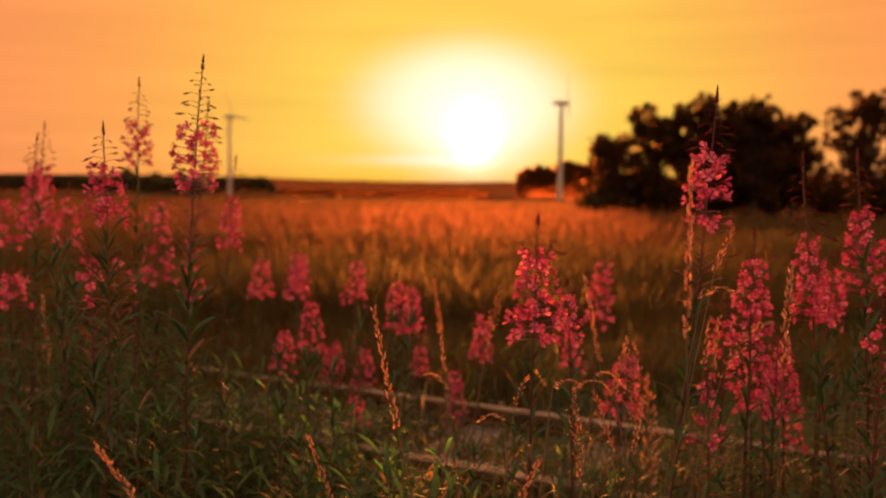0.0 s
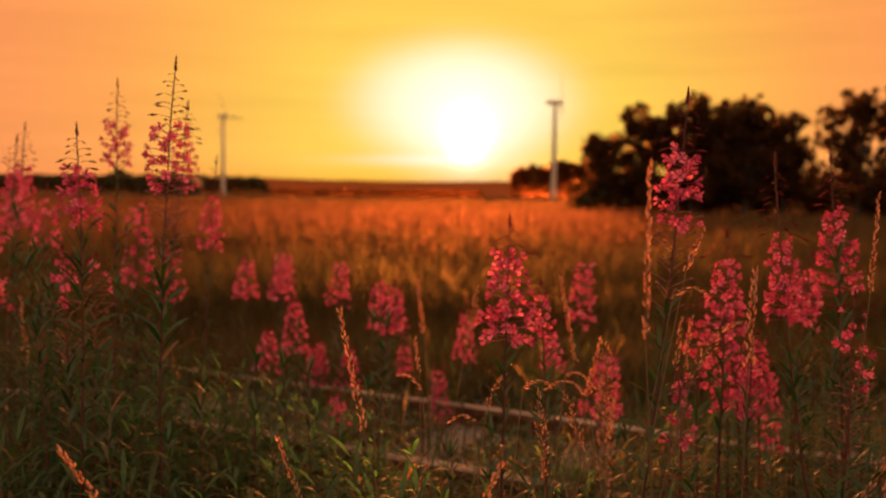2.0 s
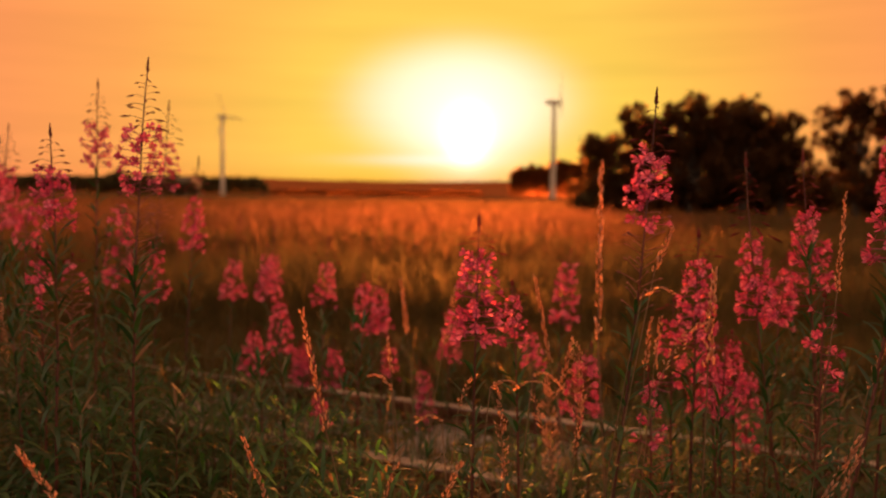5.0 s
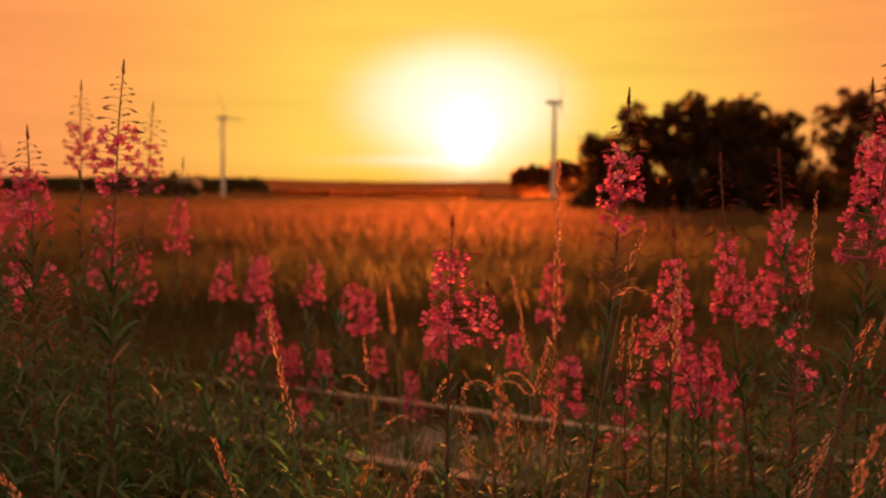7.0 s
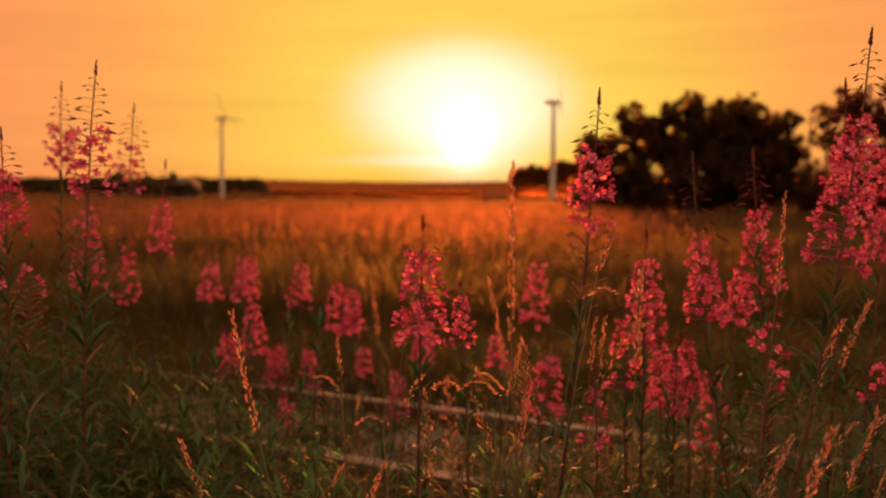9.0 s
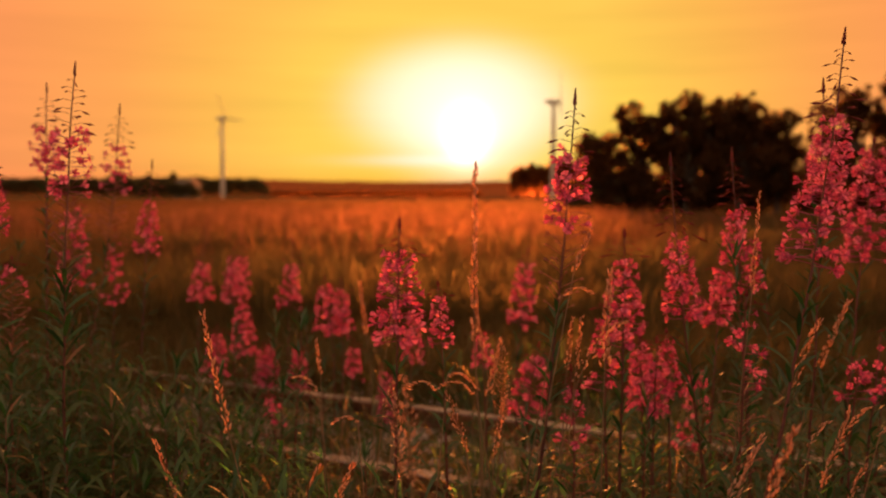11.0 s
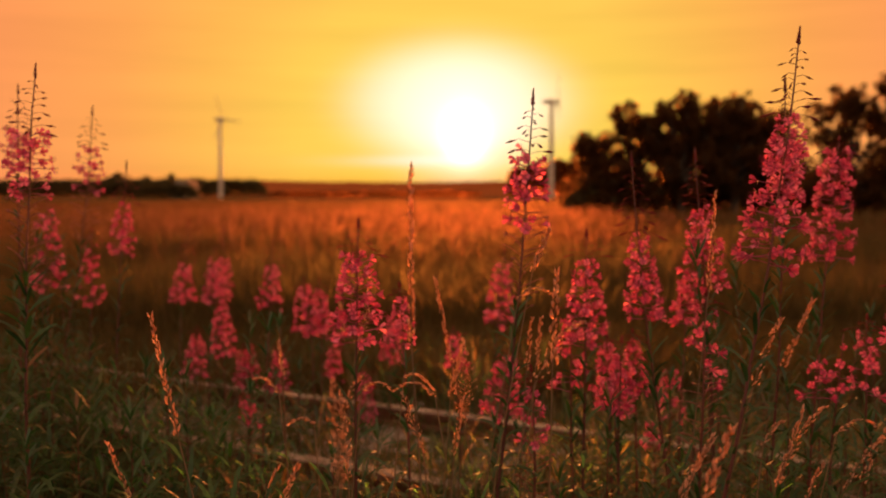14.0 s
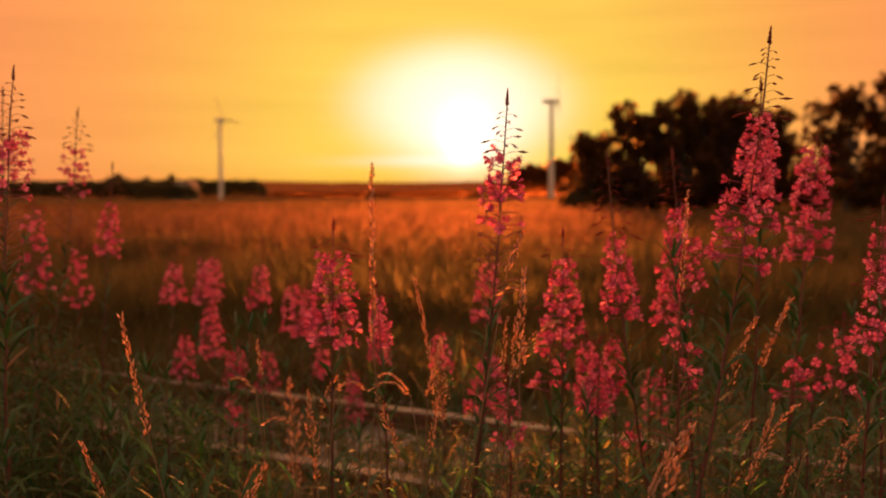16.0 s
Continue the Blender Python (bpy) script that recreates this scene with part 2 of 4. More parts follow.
class Geo:
    """Vertices and faces under construction, with a material slot for each face."""

    def __init__(self):
        self.v, self.f, self.m = [], [], []

    def tube(self, pts, radii, sides=5, slot=0, cap=True):
        base = len(self.v)
        pts = [Vector(p) for p in pts]
        for i, p in enumerate(pts):
            a, b = pts[max(i - 1, 0)], pts[min(i + 1, len(pts) - 1)]
            d = (b - a).normalized()
            u = d.cross(Vector((0.31, 0.95, 0.05))).normalized()
            w = d.cross(u)
            for k in range(sides):
                t = 2 * math.pi * k / sides
                self.v.append(tuple(p + radii[i] * (math.cos(t) * u + math.sin(t) * w)))
        for i in range(len(pts) - 1):
            for k in range(sides):
                k2 = (k + 1) % sides
                self.f.append((base + i * sides + k, base + i * sides + k2, base + (i + 1) * sides + k2, base + (i + 1) * sides + k))
                self.m.append(slot)
        if cap:
            self.f.append(tuple(base + (len(pts) - 1) * sides + k for k in range(sides)))
            self.m.append(slot)

    def spindle(self, a, b, r, sides=4, slot=0, fat=0.45):
        a, b = Vector(a), Vector(b)
        d = (b - a).normalized()
        u = d.cross(Vector((0.31, 0.62, 0.72))).normalized()
        w = d.cross(u)
        base = len(self.v)
        self.v.append(tuple(a))
        for k in range(sides):
            t = 2 * math.pi * k / sides
            self.v.append(tuple(a + fat * (b - a) + r * (math.cos(t) * u + math.sin(t) * w)))
        self.v.append(tuple(b))
        for k in range(sides):
            k2 = (k + 1) % sides
            self.f += [(base, base + 1 + k2, base + 1 + k), (base + sides + 1, base + 1 + k, base + 1 + k2)]
            self.m += [slot, slot]

    def box(self, lo, hi, slot=0):
        base = len(self.v)
        for x in (lo[0], hi[0]):
            for y in (lo[1], hi[1]):
                for z in (lo[2], hi[2]):
                    self.v.append((x, y, z))
        for q in ((0, 1, 3, 2), (4, 6, 7, 5), (0, 4, 5, 1), (2, 3, 7, 6), (0, 2, 6, 4), (1, 5, 7, 3)):
            self.f.append(tuple(base + i for i in q))
            self.m.append(slot)

    def mesh(self, name, mats, smooth=True):
        me = bpy.data.meshes.new(name)
        me.from_pydata(self.v, [], self.f)
        for m in mats:
            me.materials.append(m)
        if len(mats) > 1:
            me.polygons.foreach_set("material_index", self.m)
        if smooth:
            me.polygons.foreach_set("use_smooth", [True] * len(me.polygons))
        me.update()
        return me


def tri_mesh(name, verts, tris, mat):
    """A large mesh from arrays of vertices and triangles."""
    me = bpy.data.meshes.new(name)
    me.vertices.add(len(verts))
    me.vertices.foreach_set("co", np.ascontiguousarray(verts, dtype=np.float32).ravel())
    me.loops.add(len(tris) * 3)
    me.loops.foreach_set("vertex_index", np.ascontiguousarray(tris, dtype=np.int32).ravel())
    me.polygons.add(len(tris))
    me.polygons.foreach_set("loop_start", np.arange(0, len(tris) * 3, 3, dtype=np.int32))
    me.update(calc_edges=True)
    me.materials.append(mat)
    return me


def part(name, me, parent, label="", m=None):
    ob = new(name, me)
    ob.parent = parent
    if m is not None:
        ob.matrix_basis = m
    if label:
        tagged(ob, label)
    return ob


def thing(name, place, label, category, group="", kind=""):
    ob = new(name)
    ob.empty_display_size = 0.1
    ob.matrix_basis = Matrix.Translation(place)
    return tagged(ob, label, category, group, kind)


def blade_field(x, y, z, height, width, bend, heading, rise=0.0):
    """Curved tapering grass blades: seven vertices and five triangles each, from arrays of one value a blade."""
    n = len(x)
    s = np.array([0.0, 0.0, 0.45, 0.45, 0.8, 0.8, 1.0])
    side = np.array([-1, 1, -0.9, 0.9, -0.55, 0.55, 0.0])
    ca, sa = np.cos(heading), np.sin(heading)
    out = (bend * height)[:, None] * s[None, :] ** 2
    wid = 0.5 * width[:, None] * side[None, :]
    turn = heading + 1.57 + rng.uniform(-0.9, 0.9, n)
    vx = x[:, None] + out * ca[:, None] + wid * np.cos(turn)[:, None]
    vy = y[:, None] + out * sa[:, None] + wid * np.sin(turn)[:, None]
    vz = z[:, None] + height[:, None] * (s - 0.35 * bend[:, None] * s ** 3)
    verts = np.stack([vx, vy, vz], -1).reshape(-1, 3)
    t = np.array([[0, 1, 3], [0, 3, 2], [2, 3, 5], [2, 5, 4], [4, 5, 6]])
    tris = (t[None] + (np.arange(n) * 7)[:, None, None]).reshape(-1, 3)
    return verts, tris


def leaf_cloud(points, size):
    """Small leaf blades, two triangles each, turned every way about the given points."""
    n = len(points)
    a = rng.normal(size=(n, 3))
    a /= np.linalg.norm(a, axis=1)[:, None]
    b = np.cross(a, rng.normal(size=(n, 3)))
    b /= np.linalg.norm(b, axis=1)[:, None]
    s = (size * rng.uniform(0.6, 1.3, n))[:, None]
    v = np.stack([points - a * s, points + b * s * 0.6, points + a * s, points - b * s * 0.6], 1).reshape(-1, 3)
    t = np.array([[0, 1, 2], [0, 2, 3]])
    return v, (t[None] + (np.arange(n) * 4)[:, None, None]).reshape(-1, 3)


# ---- ground and distance ----


def ground():
    g = Geo()
    rings = [0.0] + [0.6 * 1.26 ** i for i in range(39)]
    seg = 72
    g.v.append((0, 0, 0))
    for r in rings[1:]:
        for k in range(seg):
            a = 2 * math.pi * k / seg
            x, y = r * math.cos(a), r * math.sin(a)
            g.v.append((x, y, 0.02 * noise.noise(Vector((x, y, 0)) * 0.9) if r < 60 else 0.0))
    for k in range(seg):
        g.f.append((0, 1 + k, 1 + (k + 1) % seg))
        g.m.append(0)
    for i in range(len(rings) - 2):
        for k in range(seg):
            k2 = (k + 1) % seg
            g.f.append((1 + i * seg + k, 1 + (i + 1) * seg + k, 1 + (i + 1) * seg + k2, 1 + i * seg + k2))
            g.m.append(0)
    ob = new("ground", g.mesh("ground", [SOIL]))
    tagged(ob, "dark overgrown meadow soil reaching the horizon", "ground", kind="structure")


def hills():
    g = Geo()
    n = 120
    for i in range(n + 1):
        x = -1500 + 3000 * i / n
        h = 33 + 6 * noise.noise(Vector((x * 0.004, 3.1, 0))) + 2.5 * noise.noise(Vector((x * 0.02, 9.0, 0)))
        for j, (dy, f) in enumerate(((0, 0.0), (300, 0.33), (600, 0.66), (900, 1.0), (1050, 0.8), (1300, -0.02))):
            g.v.append((x, 960 + dy, h * f))
    for i in range(n):
        for j in range(5):
            a = i * 6 + j
            g.f.append((a, a + 6, a + 7, a + 1))
            g.m.append(0)
    tagged(new("backdrop_hills", g.mesh("backdrop_hills", [HILL])), "low distant field slopes on the horizon", "hills", kind="structure")


ground()
hills()


def ripe(x, y):
    """The share of ripe golden grass: little towards the trees, where the field stays green."""
    return np.interp(x / y, [-0.6, -0.36, 0.20, 0.36], [0.7, 0.95, 1.0, 0.10])


def meadow(name, count, near, far, height, width, label, patch=0.0, mat=MEADOW, golden=True):
    """Tall ripe grass between two distances, a little wider than the view."""
    d = np.sqrt(rng.uniform(near ** 2, far ** 2, count))
    a = rng.uniform(-0.62, 0.62, count)
    x, y = d * np.tan(a) + 0.2, d
    lump = np.array([noise.noise(Vector((px * 0.55, py * 0.55, 2.0))) for px, py in zip(x, y)])
    keep = lump > patch - 1 + rng.uniform(0, 0.6, count)
    if mat is MEADOW:
        keep &= rng.uniform(0, 1, count) < ripe(x, y)
    elif not golden:
        keep &= rng.uniform(0, 1, count) > ripe(x, y)
    x, y, lump = x[keep], y[keep], lump[keep]
    n = len(x)
    h = height * (1 + 0.35 * lump) * rng.uniform(0.6, 1.12, n)
    w = width * rng.uniform(0.6, 1.4, n) * np.maximum(1.0, y / near * 0.8)
    v, t = blade_field(x, y, np.full(n, -0.01), h, w, rng.uniform(0.15, 0.85, n), rng.uniform(0, 6.28, n))
    ob = new(name, tri_mesh(name, v, t, mat))
    tagged(ob, label, "grass", kind="stuff")


meadow("meadow_grass", 76000, 5.6, 13.0, 0.50, 0.006, "upright green meadow grass beyond the old track", 0.25, GREENS)
meadow("meadow_grass", 34000, 3.9, 6.4, 0.27, 0.0042, "short brownish grass just beyond the old track", 0.05, GREENS)
meadow("meadow_grass", 120000, 8.5, 32.0, 0.60, 0.008, "tall golden grass in the middle of the field", 0.25)
meadow("meadow_grass", 60000, 32.0, 90.0, 0.5, 0.028, "far golden grass across the open field", 0.2)
meadow("meadow_grass", 40000, 8.5, 33.0, 0.52, 0.012, "dark green unripe grass in front of the trees", 0.1, GREENS, False)
meadow("meadow_grass", 36000, 90.0, 200.0, 0.36, 0.10, "pale ripe grass at the far edge of the field", 0.1)


def meadow_heads(count, near, far):
    """Feathery seed heads over the meadow grass."""
    g_v, g_t, base = [], [], 0
    d = np.sqrt(rng.uniform(near ** 2, far ** 2, count))
    a = rng.uniform(-0.6, 0.6, count)
    x, y = d * np.tan(a) + 0.2, d
    keep = rng.uniform(0, 1, count) < ripe(x, y) ** 2
    x, y = x[keep], y[keep]
    count = len(x)
    for px, py in zip(x, y):
        h = 0.64 + 0.22 * noise.noise(Vector((px * 0.55, py * 0.55, 2.0))) + rng.uniform(-0.1, 0.1)
        lx, ly = rng.uniform(-0.08, 0.08, 2)
        k = 26
        s = rng.uniform(0, 1, k)
        wide = 0.018 * np.sin(3.1 * np.clip(s + 0.05, 0, 1)) + 0.003
        pts = np.stack([px + lx * (1 + s) + rng.normal(size=k) * wide, py + ly * (1 + s) + rng.normal(size=k) * wide, h - 0.17 + 0.17 * s], -1)
        g_v.append(pts)
    pts = np.concatenate(g_v)
    v, t = leaf_cloud(pts, np.full(len(pts), 0.009))
    stalk_v, stalk_t = blade_field(x, y, np.zeros(count), np.full(count, 0.62), np.full(count, 0.004), np.full(count, 0.05), rng.uniform(0, 6.28, count))
    v = np.concatenate([v, stalk_v])
    t = np.concatenate([t, stalk_t + len(pts) * 4])
    tagged(new("grass_seed_heads", tri_mesh("grass_seed_heads", v, t, HEADS)), "feathery golden seed heads above the meadow grass", "grass", kind="stuff")


meadow_heads(4200, 8.6, 27.0)


def crown_points(lobes, count):
    """Leaf places gathered in rounded clumps inside a set of lobes."""
    pts = []
    share = np.array([b[3] ** 2 for b in lobes])
    for (cx, cy, cz, r), w in zip(lobes, share / share.sum()):
        k = 20
        u = rng.normal(size=(k, 3))
        u /= np.linalg.norm(u, axis=1)[:, None]
        centres = np.array([cx, cy, cz]) + u * r * rng.uniform(0.35, 0.95, k)[:, None]
        n = int(count * w)
        own = rng.integers(0, k, n)
        o = rng.normal(size=(n, 3))
        o /= np.linalg.norm(o, axis=1)[:, None]
        radius = r * rng.uniform(0.18, 0.40, k)[own] * rng.uniform(0.0, 1.0, n) ** 0.45
        pts.append(centres[own] + o * radius[:, None])
    pts = np.concatenate(pts)
    return pts[pts[:, 2] > 0.05]


def tree(x, y, lobes, count, leaf, label, trunk=0.16):
    """A broad tree: trunk, limbs to its lobes, and a crown of leaf clumps. Lobes: x, y, z from the root, and radius."""
    root = thing("tree", (x, y, 0), label, "tree", "trees beside the meadow")
    g = Geo()
    top = 0.45 * max(l[2] for l in lobes)
    g.tube([(0, 0, -0.1), (0.05, 0, top * 0.5), (0, 0.05, top)], [trunk, trunk * 0.8, trunk * 0.65], 9)
    part("trunk", g.mesh("trunk", [BARK]), root)
    for lx, ly, lz, r in lobes:
        g = Geo()
        g.tube([(0, 0.05, top * 0.8), (lx * 0.5, ly * 0.5, (top + lz) * 0.5 + 0.1), (lx, ly, lz), (lx * 1.1, ly, lz + r * 0.6)], [trunk * 0.5, trunk * 0.35, trunk * 0.2, 0.015], 6)
        part("limb", g.mesh("limb", [BARK]), root)
    pts = crown_points(lobes, count)
    v, t = leaf_cloud(pts, np.full(len(pts), leaf))
    part("crown", tri_mesh("crown", v, t, TREE_LEAF), root)
    return root


def lobes_of(spread, low, high, k, seed):
    """Lobes that fill a broad dome."""
    r = random.Random(seed)
    out = []
    for i in range(k):
        f = (i + 0.5) / k
        z = low + (high - low) * f
        edge = spread * math.sqrt(max(0.05, 1 - (max(0.0, f - 0.25) / 0.78) ** 2))
        a = 2.4 * i
        q = edge * (1.0 if i % 3 else 0.35)
        rad = r.uniform(0.5, 0.72)
        out.append((math.cos(a) * q, math.sin(a) * q * 0.6, z - rad * 0.8, rad))
    return out


tree(6.85, 34.6, lobes_of(1.15, 0.8, 3.75, 18, 1), 12000, 0.075, "dark bushy tree with a low rounded crown", 0.12)
tree(8.3, 34.0, lobes_of(1.25, 1.0, 4.6, 18, 7), 12500, 0.08, "dark dense tree in the middle of the clump", 0.14)
tree(9.8, 33.4, lobes_of(1.6, 1.1, 4.98, 24, 2), 15000, 0.08, "dark broad-crowned tree silhouetted against the sunset")
tree(11.7, 33.0, lobes_of(1.5, 1.2, 4.85, 24, 3), 14000, 0.08, "dark round-headed tree with gaps in its crown")
tree(10.8, 34.2, lobes_of(1.2, 1.4, 5.05, 18, 8), 10000, 0.08, "dark rounded tree at the back of the clump", 0.14)
tree(12.7, 34.0, lobes_of(1.1, 1.4, 4.75, 16, 9), 9000, 0.08, "dark leafy tree towards the clump's end", 0.14)
tree(13.25, 33.2, lobes_of(1.0, 1.6, 4.35, 14, 4), 7500, 0.075, "dark smaller tree at the end of the clump", 0.12)
tree(15.55, 32.0, lobes_of(1.5, 1.2, 5.1, 22, 5), 13000, 0.08, "dark tall tree standing apart from the clump")
tree(17.8, 31.6, lobes_of(1.7, 1.2, 5.8, 24, 6), 14500, 0.08, "dark tall full-crowned tree beside the field")


def bush_row(name, x0, x1, y, height, count, leaf, mat, label, bumps=1.0, seed=0.0, depth=2.0):
    """A continuous row of bushes with an uneven top."""
    x = rng.uniform(x0, x1, count)
    k = 7.0 / height
    top = np.array([height * (0.8 + 0.28 * bumps * noise.noise(Vector((px * k * 0.22 + seed, seed, 0))) + 0.13 * bumps * noise.noise(Vector((px * k * 0.9, seed + 5, 0)))) for px in x])
    top *= 0.45 + 0.55 * np.sqrt(np.clip(np.minimum(x - x0, x1 - x) / (0.45 * height), 0, 1))
    z = top * np.sqrt(rng.uniform(0, 1, count))
    pts = np.stack([x, y + rng.normal(size=count) * depth * 0.4, z], -1)
    v, t = leaf_cloud(pts, np.full(count, leaf))
    tagged(new(name, tri_mesh(name, v, t, mat)), label, "bushes", kind="stuff")


bush_row("hedge", 5.6, 22.0, 35.2, 1.9, 9000, 0.12, HEDGE_LEAF, "dark dense hedge below the trees", seed=1.0)
# the next two woods and the thin hedge line carry haze in their colour
bush_row("far_woods", 57.0, 140.0, 675.0, 34.5, 15000, 1.1, HAZE_LEAF, "distant haze-coloured wood at the field edge behind the turbine", seed=2.0, depth=16.0)
bush_row("far_woods", 118.0, 500.0, 680.0, 24.5, 12000, 1.5, HAZE_LEAF, "distant haze-coloured wood behind the dark trees", seed=3.0, depth=16.0)
bush_row("far_woods", -750.0, -167.0, 860.0, 22.0, 16000, 2.1, HEDGE_LEAF, "dark low wood along the far side of the field", seed=4.0, depth=20.0)
bush_row("far_woods", -172.0, 47.0, 900.0, 8.2, 9000, 1.0, HAZE_LEAF, "thin far hedge line under the hills", bumps=0.8, seed=5.0, depth=8.0)
bush_row("bushes", -126.0, -101.0, 371.0, 7.6, 3600, 0.55, HEDGE_LEAF, "dark bushes hiding the foot of the barn", seed=8.0, depth=4.0)
bush_row("far_woods", -338.0, -254.0, 880.0, 25.5, 5200, 1.5, HEDGE_LEAF, "rounded far trees rising over the wood", bumps=1.3, seed=6.3, depth=6.0)


def barn():
    """A farm barn with an arched roof, its gable towards the field."""
    root = thing("barn", (-110.0, 380, 0), "far farm barn with a pale gable and dark arched roof", "building")
    n = 12
    arc = [(4.2 * math.cos(math.pi * k / n), 5.4 + 3.3 * math.sin(math.pi * k / n)) for k in range(n + 1)]
    g = Geo()
    ring = [(4.2, 0.0)] + arc + [(-4.2, 0.0)]
    for y in (0.0, 12.0):
        g.v += [(x, y, z) for x, z in ring]
    m = len(ring)
    g.f = [tuple(range(m)), tuple(reversed(range(m, 2 * m))), (0, m, m + 1, 1), (m - 2, 2 * m - 2, 2 * m - 1, m - 1)]
    g.m = [0] * 4
    part("wall", g.mesh("wall", [PLASTER], False), root)
    g = Geo()
    for y in (-0.5, 12.5):
        for grow in (1.005, 1.10):
            g.v += [(x * grow, y, 5.4 + (z - 5.4) * grow - 0.25 * (grow - 1)) for x, z in arc]
    k = n + 1
    for i in range(n):
        g.f += [(i, i + 1, k + i + 1, k + i), (2 * k + i, 3 * k + i, 3 * k + i + 1, 2 * k + i + 1), (k + i, k + i + 1, 3 * k + i + 1, 3 * k + i), (i, 2 * k + i, 2 * k + i + 1, i + 1)]
    for i in (0, n):
        g.f.append((i, k + i, 3 * k + i, 2 * k + i))
    g.m = [0] * len(g.f)
    part("roof", g.mesh("roof", [ROOFING], False), root)


barn()


def wind_turbine(x, y, hub, yaw, spin, blade_len, label):
    """A tower, a nacelle and a three-bladed rotor at rest."""
    root = thing("wind_turbine", (x, y, 0), label, "wind turbine", "wind turbines")
    g = Geo()
    g.tube([(0, 0, -0.5), (0, 0, hub * 0.5), (0, 0, hub - 1.4)], [2.1, 1.75, 1.35], 20)
    part("tower", g.mesh("tower", [PAINT]), root)
    face = Matrix.Rotation(yaw, 4, "Z")
    g = Geo()
    g.tube([(0, 6.5, hub), (0, 6.0, hub), (0, 1, hub), (0, -3.4, hub), (0, -3.8, hub)], [0.6, 1.4, 1.8, 1.5, 0.9], 12)
    part("nacelle", g.mesh("nacelle", [PAINT]), root, m=face)
    g = Geo()
    g.tube([(0, -3.8, hub), (0, -4.8, hub), (0, -5.7, hub), (0, -6.1, hub)], [1.2, 1.25, 0.8, 0.2], 14)
    part("rotor_hub", g.mesh("rotor_hub", [PAINT]), root, m=face)
    g = Geo()
    n = 9
    for i in range(n):
        s = i / (n - 1)
        chord = (1.0 + 1.0 * math.sin(min(1, s * 5) * 1.57)) * (1 - 0.86 * s) + 0.12
        tw = 0.5 * (1 - s)
        for cx, cy in ((-0.35, 0), (0.1, 0.14), (0.65, 0), (0.1, -0.14)):
            px, py = cx * chord, cy * chord
            g.v.append((px * math.cos(tw) - py * math.sin(tw), px * math.sin(tw) + py * math.cos(tw), 0.8 + s * blade_len))
    for i in range(n - 1):
        for k in range(4):
            k2 = (k + 1) % 4
            g.f.append((i * 4 + k, i * 4 + k2, (i + 1) * 4 + k2, (i + 1) * 4 + k))
            g.m.append(0)
    me = g.mesh("rotor_blade", [PAINT])
    for j in range(3):
        m = face @ Matrix.Translation((0, -4.9, hub)) @ Matrix.Rotation(spin + j * 2 * math.pi / 3, 4, "Y")
        part("rotor_blade", me, root, m=m)


wind_turbine(-200.8, 820, 73.8, radians(60), radians(-28), 23, "pale far wind turbine on a slim tower")
wind_turbine(85.6, 640, 70.2, radians(78), radians(2), 22, "tall white wind turbine turned side on to the sunset")

# ---- the overgrown narrow-gauge track ----


def railway_track():
    """Two light rails 0.75 m apart on sleepers; the root lies at the far rail's end, x runs back along the track."""
    root = thing("railway_track", (0.92, 3.185, 0), "overgrown rusty narrow-gauge railway track with weathered sleepers", "railway track")
    root.rotation_euler = (0, 0, math.pi - math.atan2(0.535, 1.0))
    length = 11.0
    for off, label in ((0.0, "rusty rail with a worn pale head"), (0.75, "rusty rail half sunk in grass")):
        g = Geo()
        prof = ((-0.04, 0.012), (0.04, 0.012), (0.04, 0.020), (0.008, 0.026), (0.008, 0.052), (0.030, 0.058), (0.030, 0.079), (0.024, 0.083), (-0.024, 0.083), (-0.030, 0.079), (-0.030, 0.058), (-0.008, 0.052), (-0.008, 0.026), (-0.04, 0.020))
        n, k = 23, len(prof)
        for i in range(n):
            s = -1.4 + i / (n - 1) * (length + 1.4)
            for py, pz in prof:
                g.v.append((s, off + py + 0.008 * math.sin(s * 1.3 + off), pz + 0.004 * math.sin(s * 2.1)))
        for i in range(n - 1):
            for j in range(k):
                j2 = (j + 1) % k
                g.f.append((i * k + j, i * k + j2, (i + 1) * k + j2, (i + 1) * k + j))
                g.m.append(1 if j in (6, 7, 8) else 0)
        g.f += [tuple(range(k)), tuple((n - 1) * k + j for j in reversed(range(k)))]
        g.m += [0, 0]
        part("rail", g.mesh("rail", [RUST, RAILTOP], False), root, label)
    g = Geo()
    g.box((-0.09, -0.24, -0.08), (0.09, 0.98, 0.011))
    sl = g.mesh("sleeper", [SLEEPER], False)
    g = Geo()
    g.tube([(0, 0, 0.005), (0, 0, 0.024), (0, 0, 0.024), (0, 0, 0.034)], [0.012, 0.012, 0.019, 0.016], 6)
    spike = g.mesh("rail_spike", [RUST])
    r = random.Random(5)
    for i in range(-2, 19):
        s = 0.22 + 0.58 * i
        ob = part("sleeper", sl, root, m=pose(s + r.uniform(-0.03, 0.03), r.uniform(-0.04, 0.04), r.uniform(-0.008, 0.0), 0, 0, r.uniform(-3, 3)))
        for off in (0.0, 0.75):
            for side in (-0.055, 0.055):
                part("rail_spike", spike, ob, m=pose(0.02 if side > 0 else -0.02, off + side, 0))


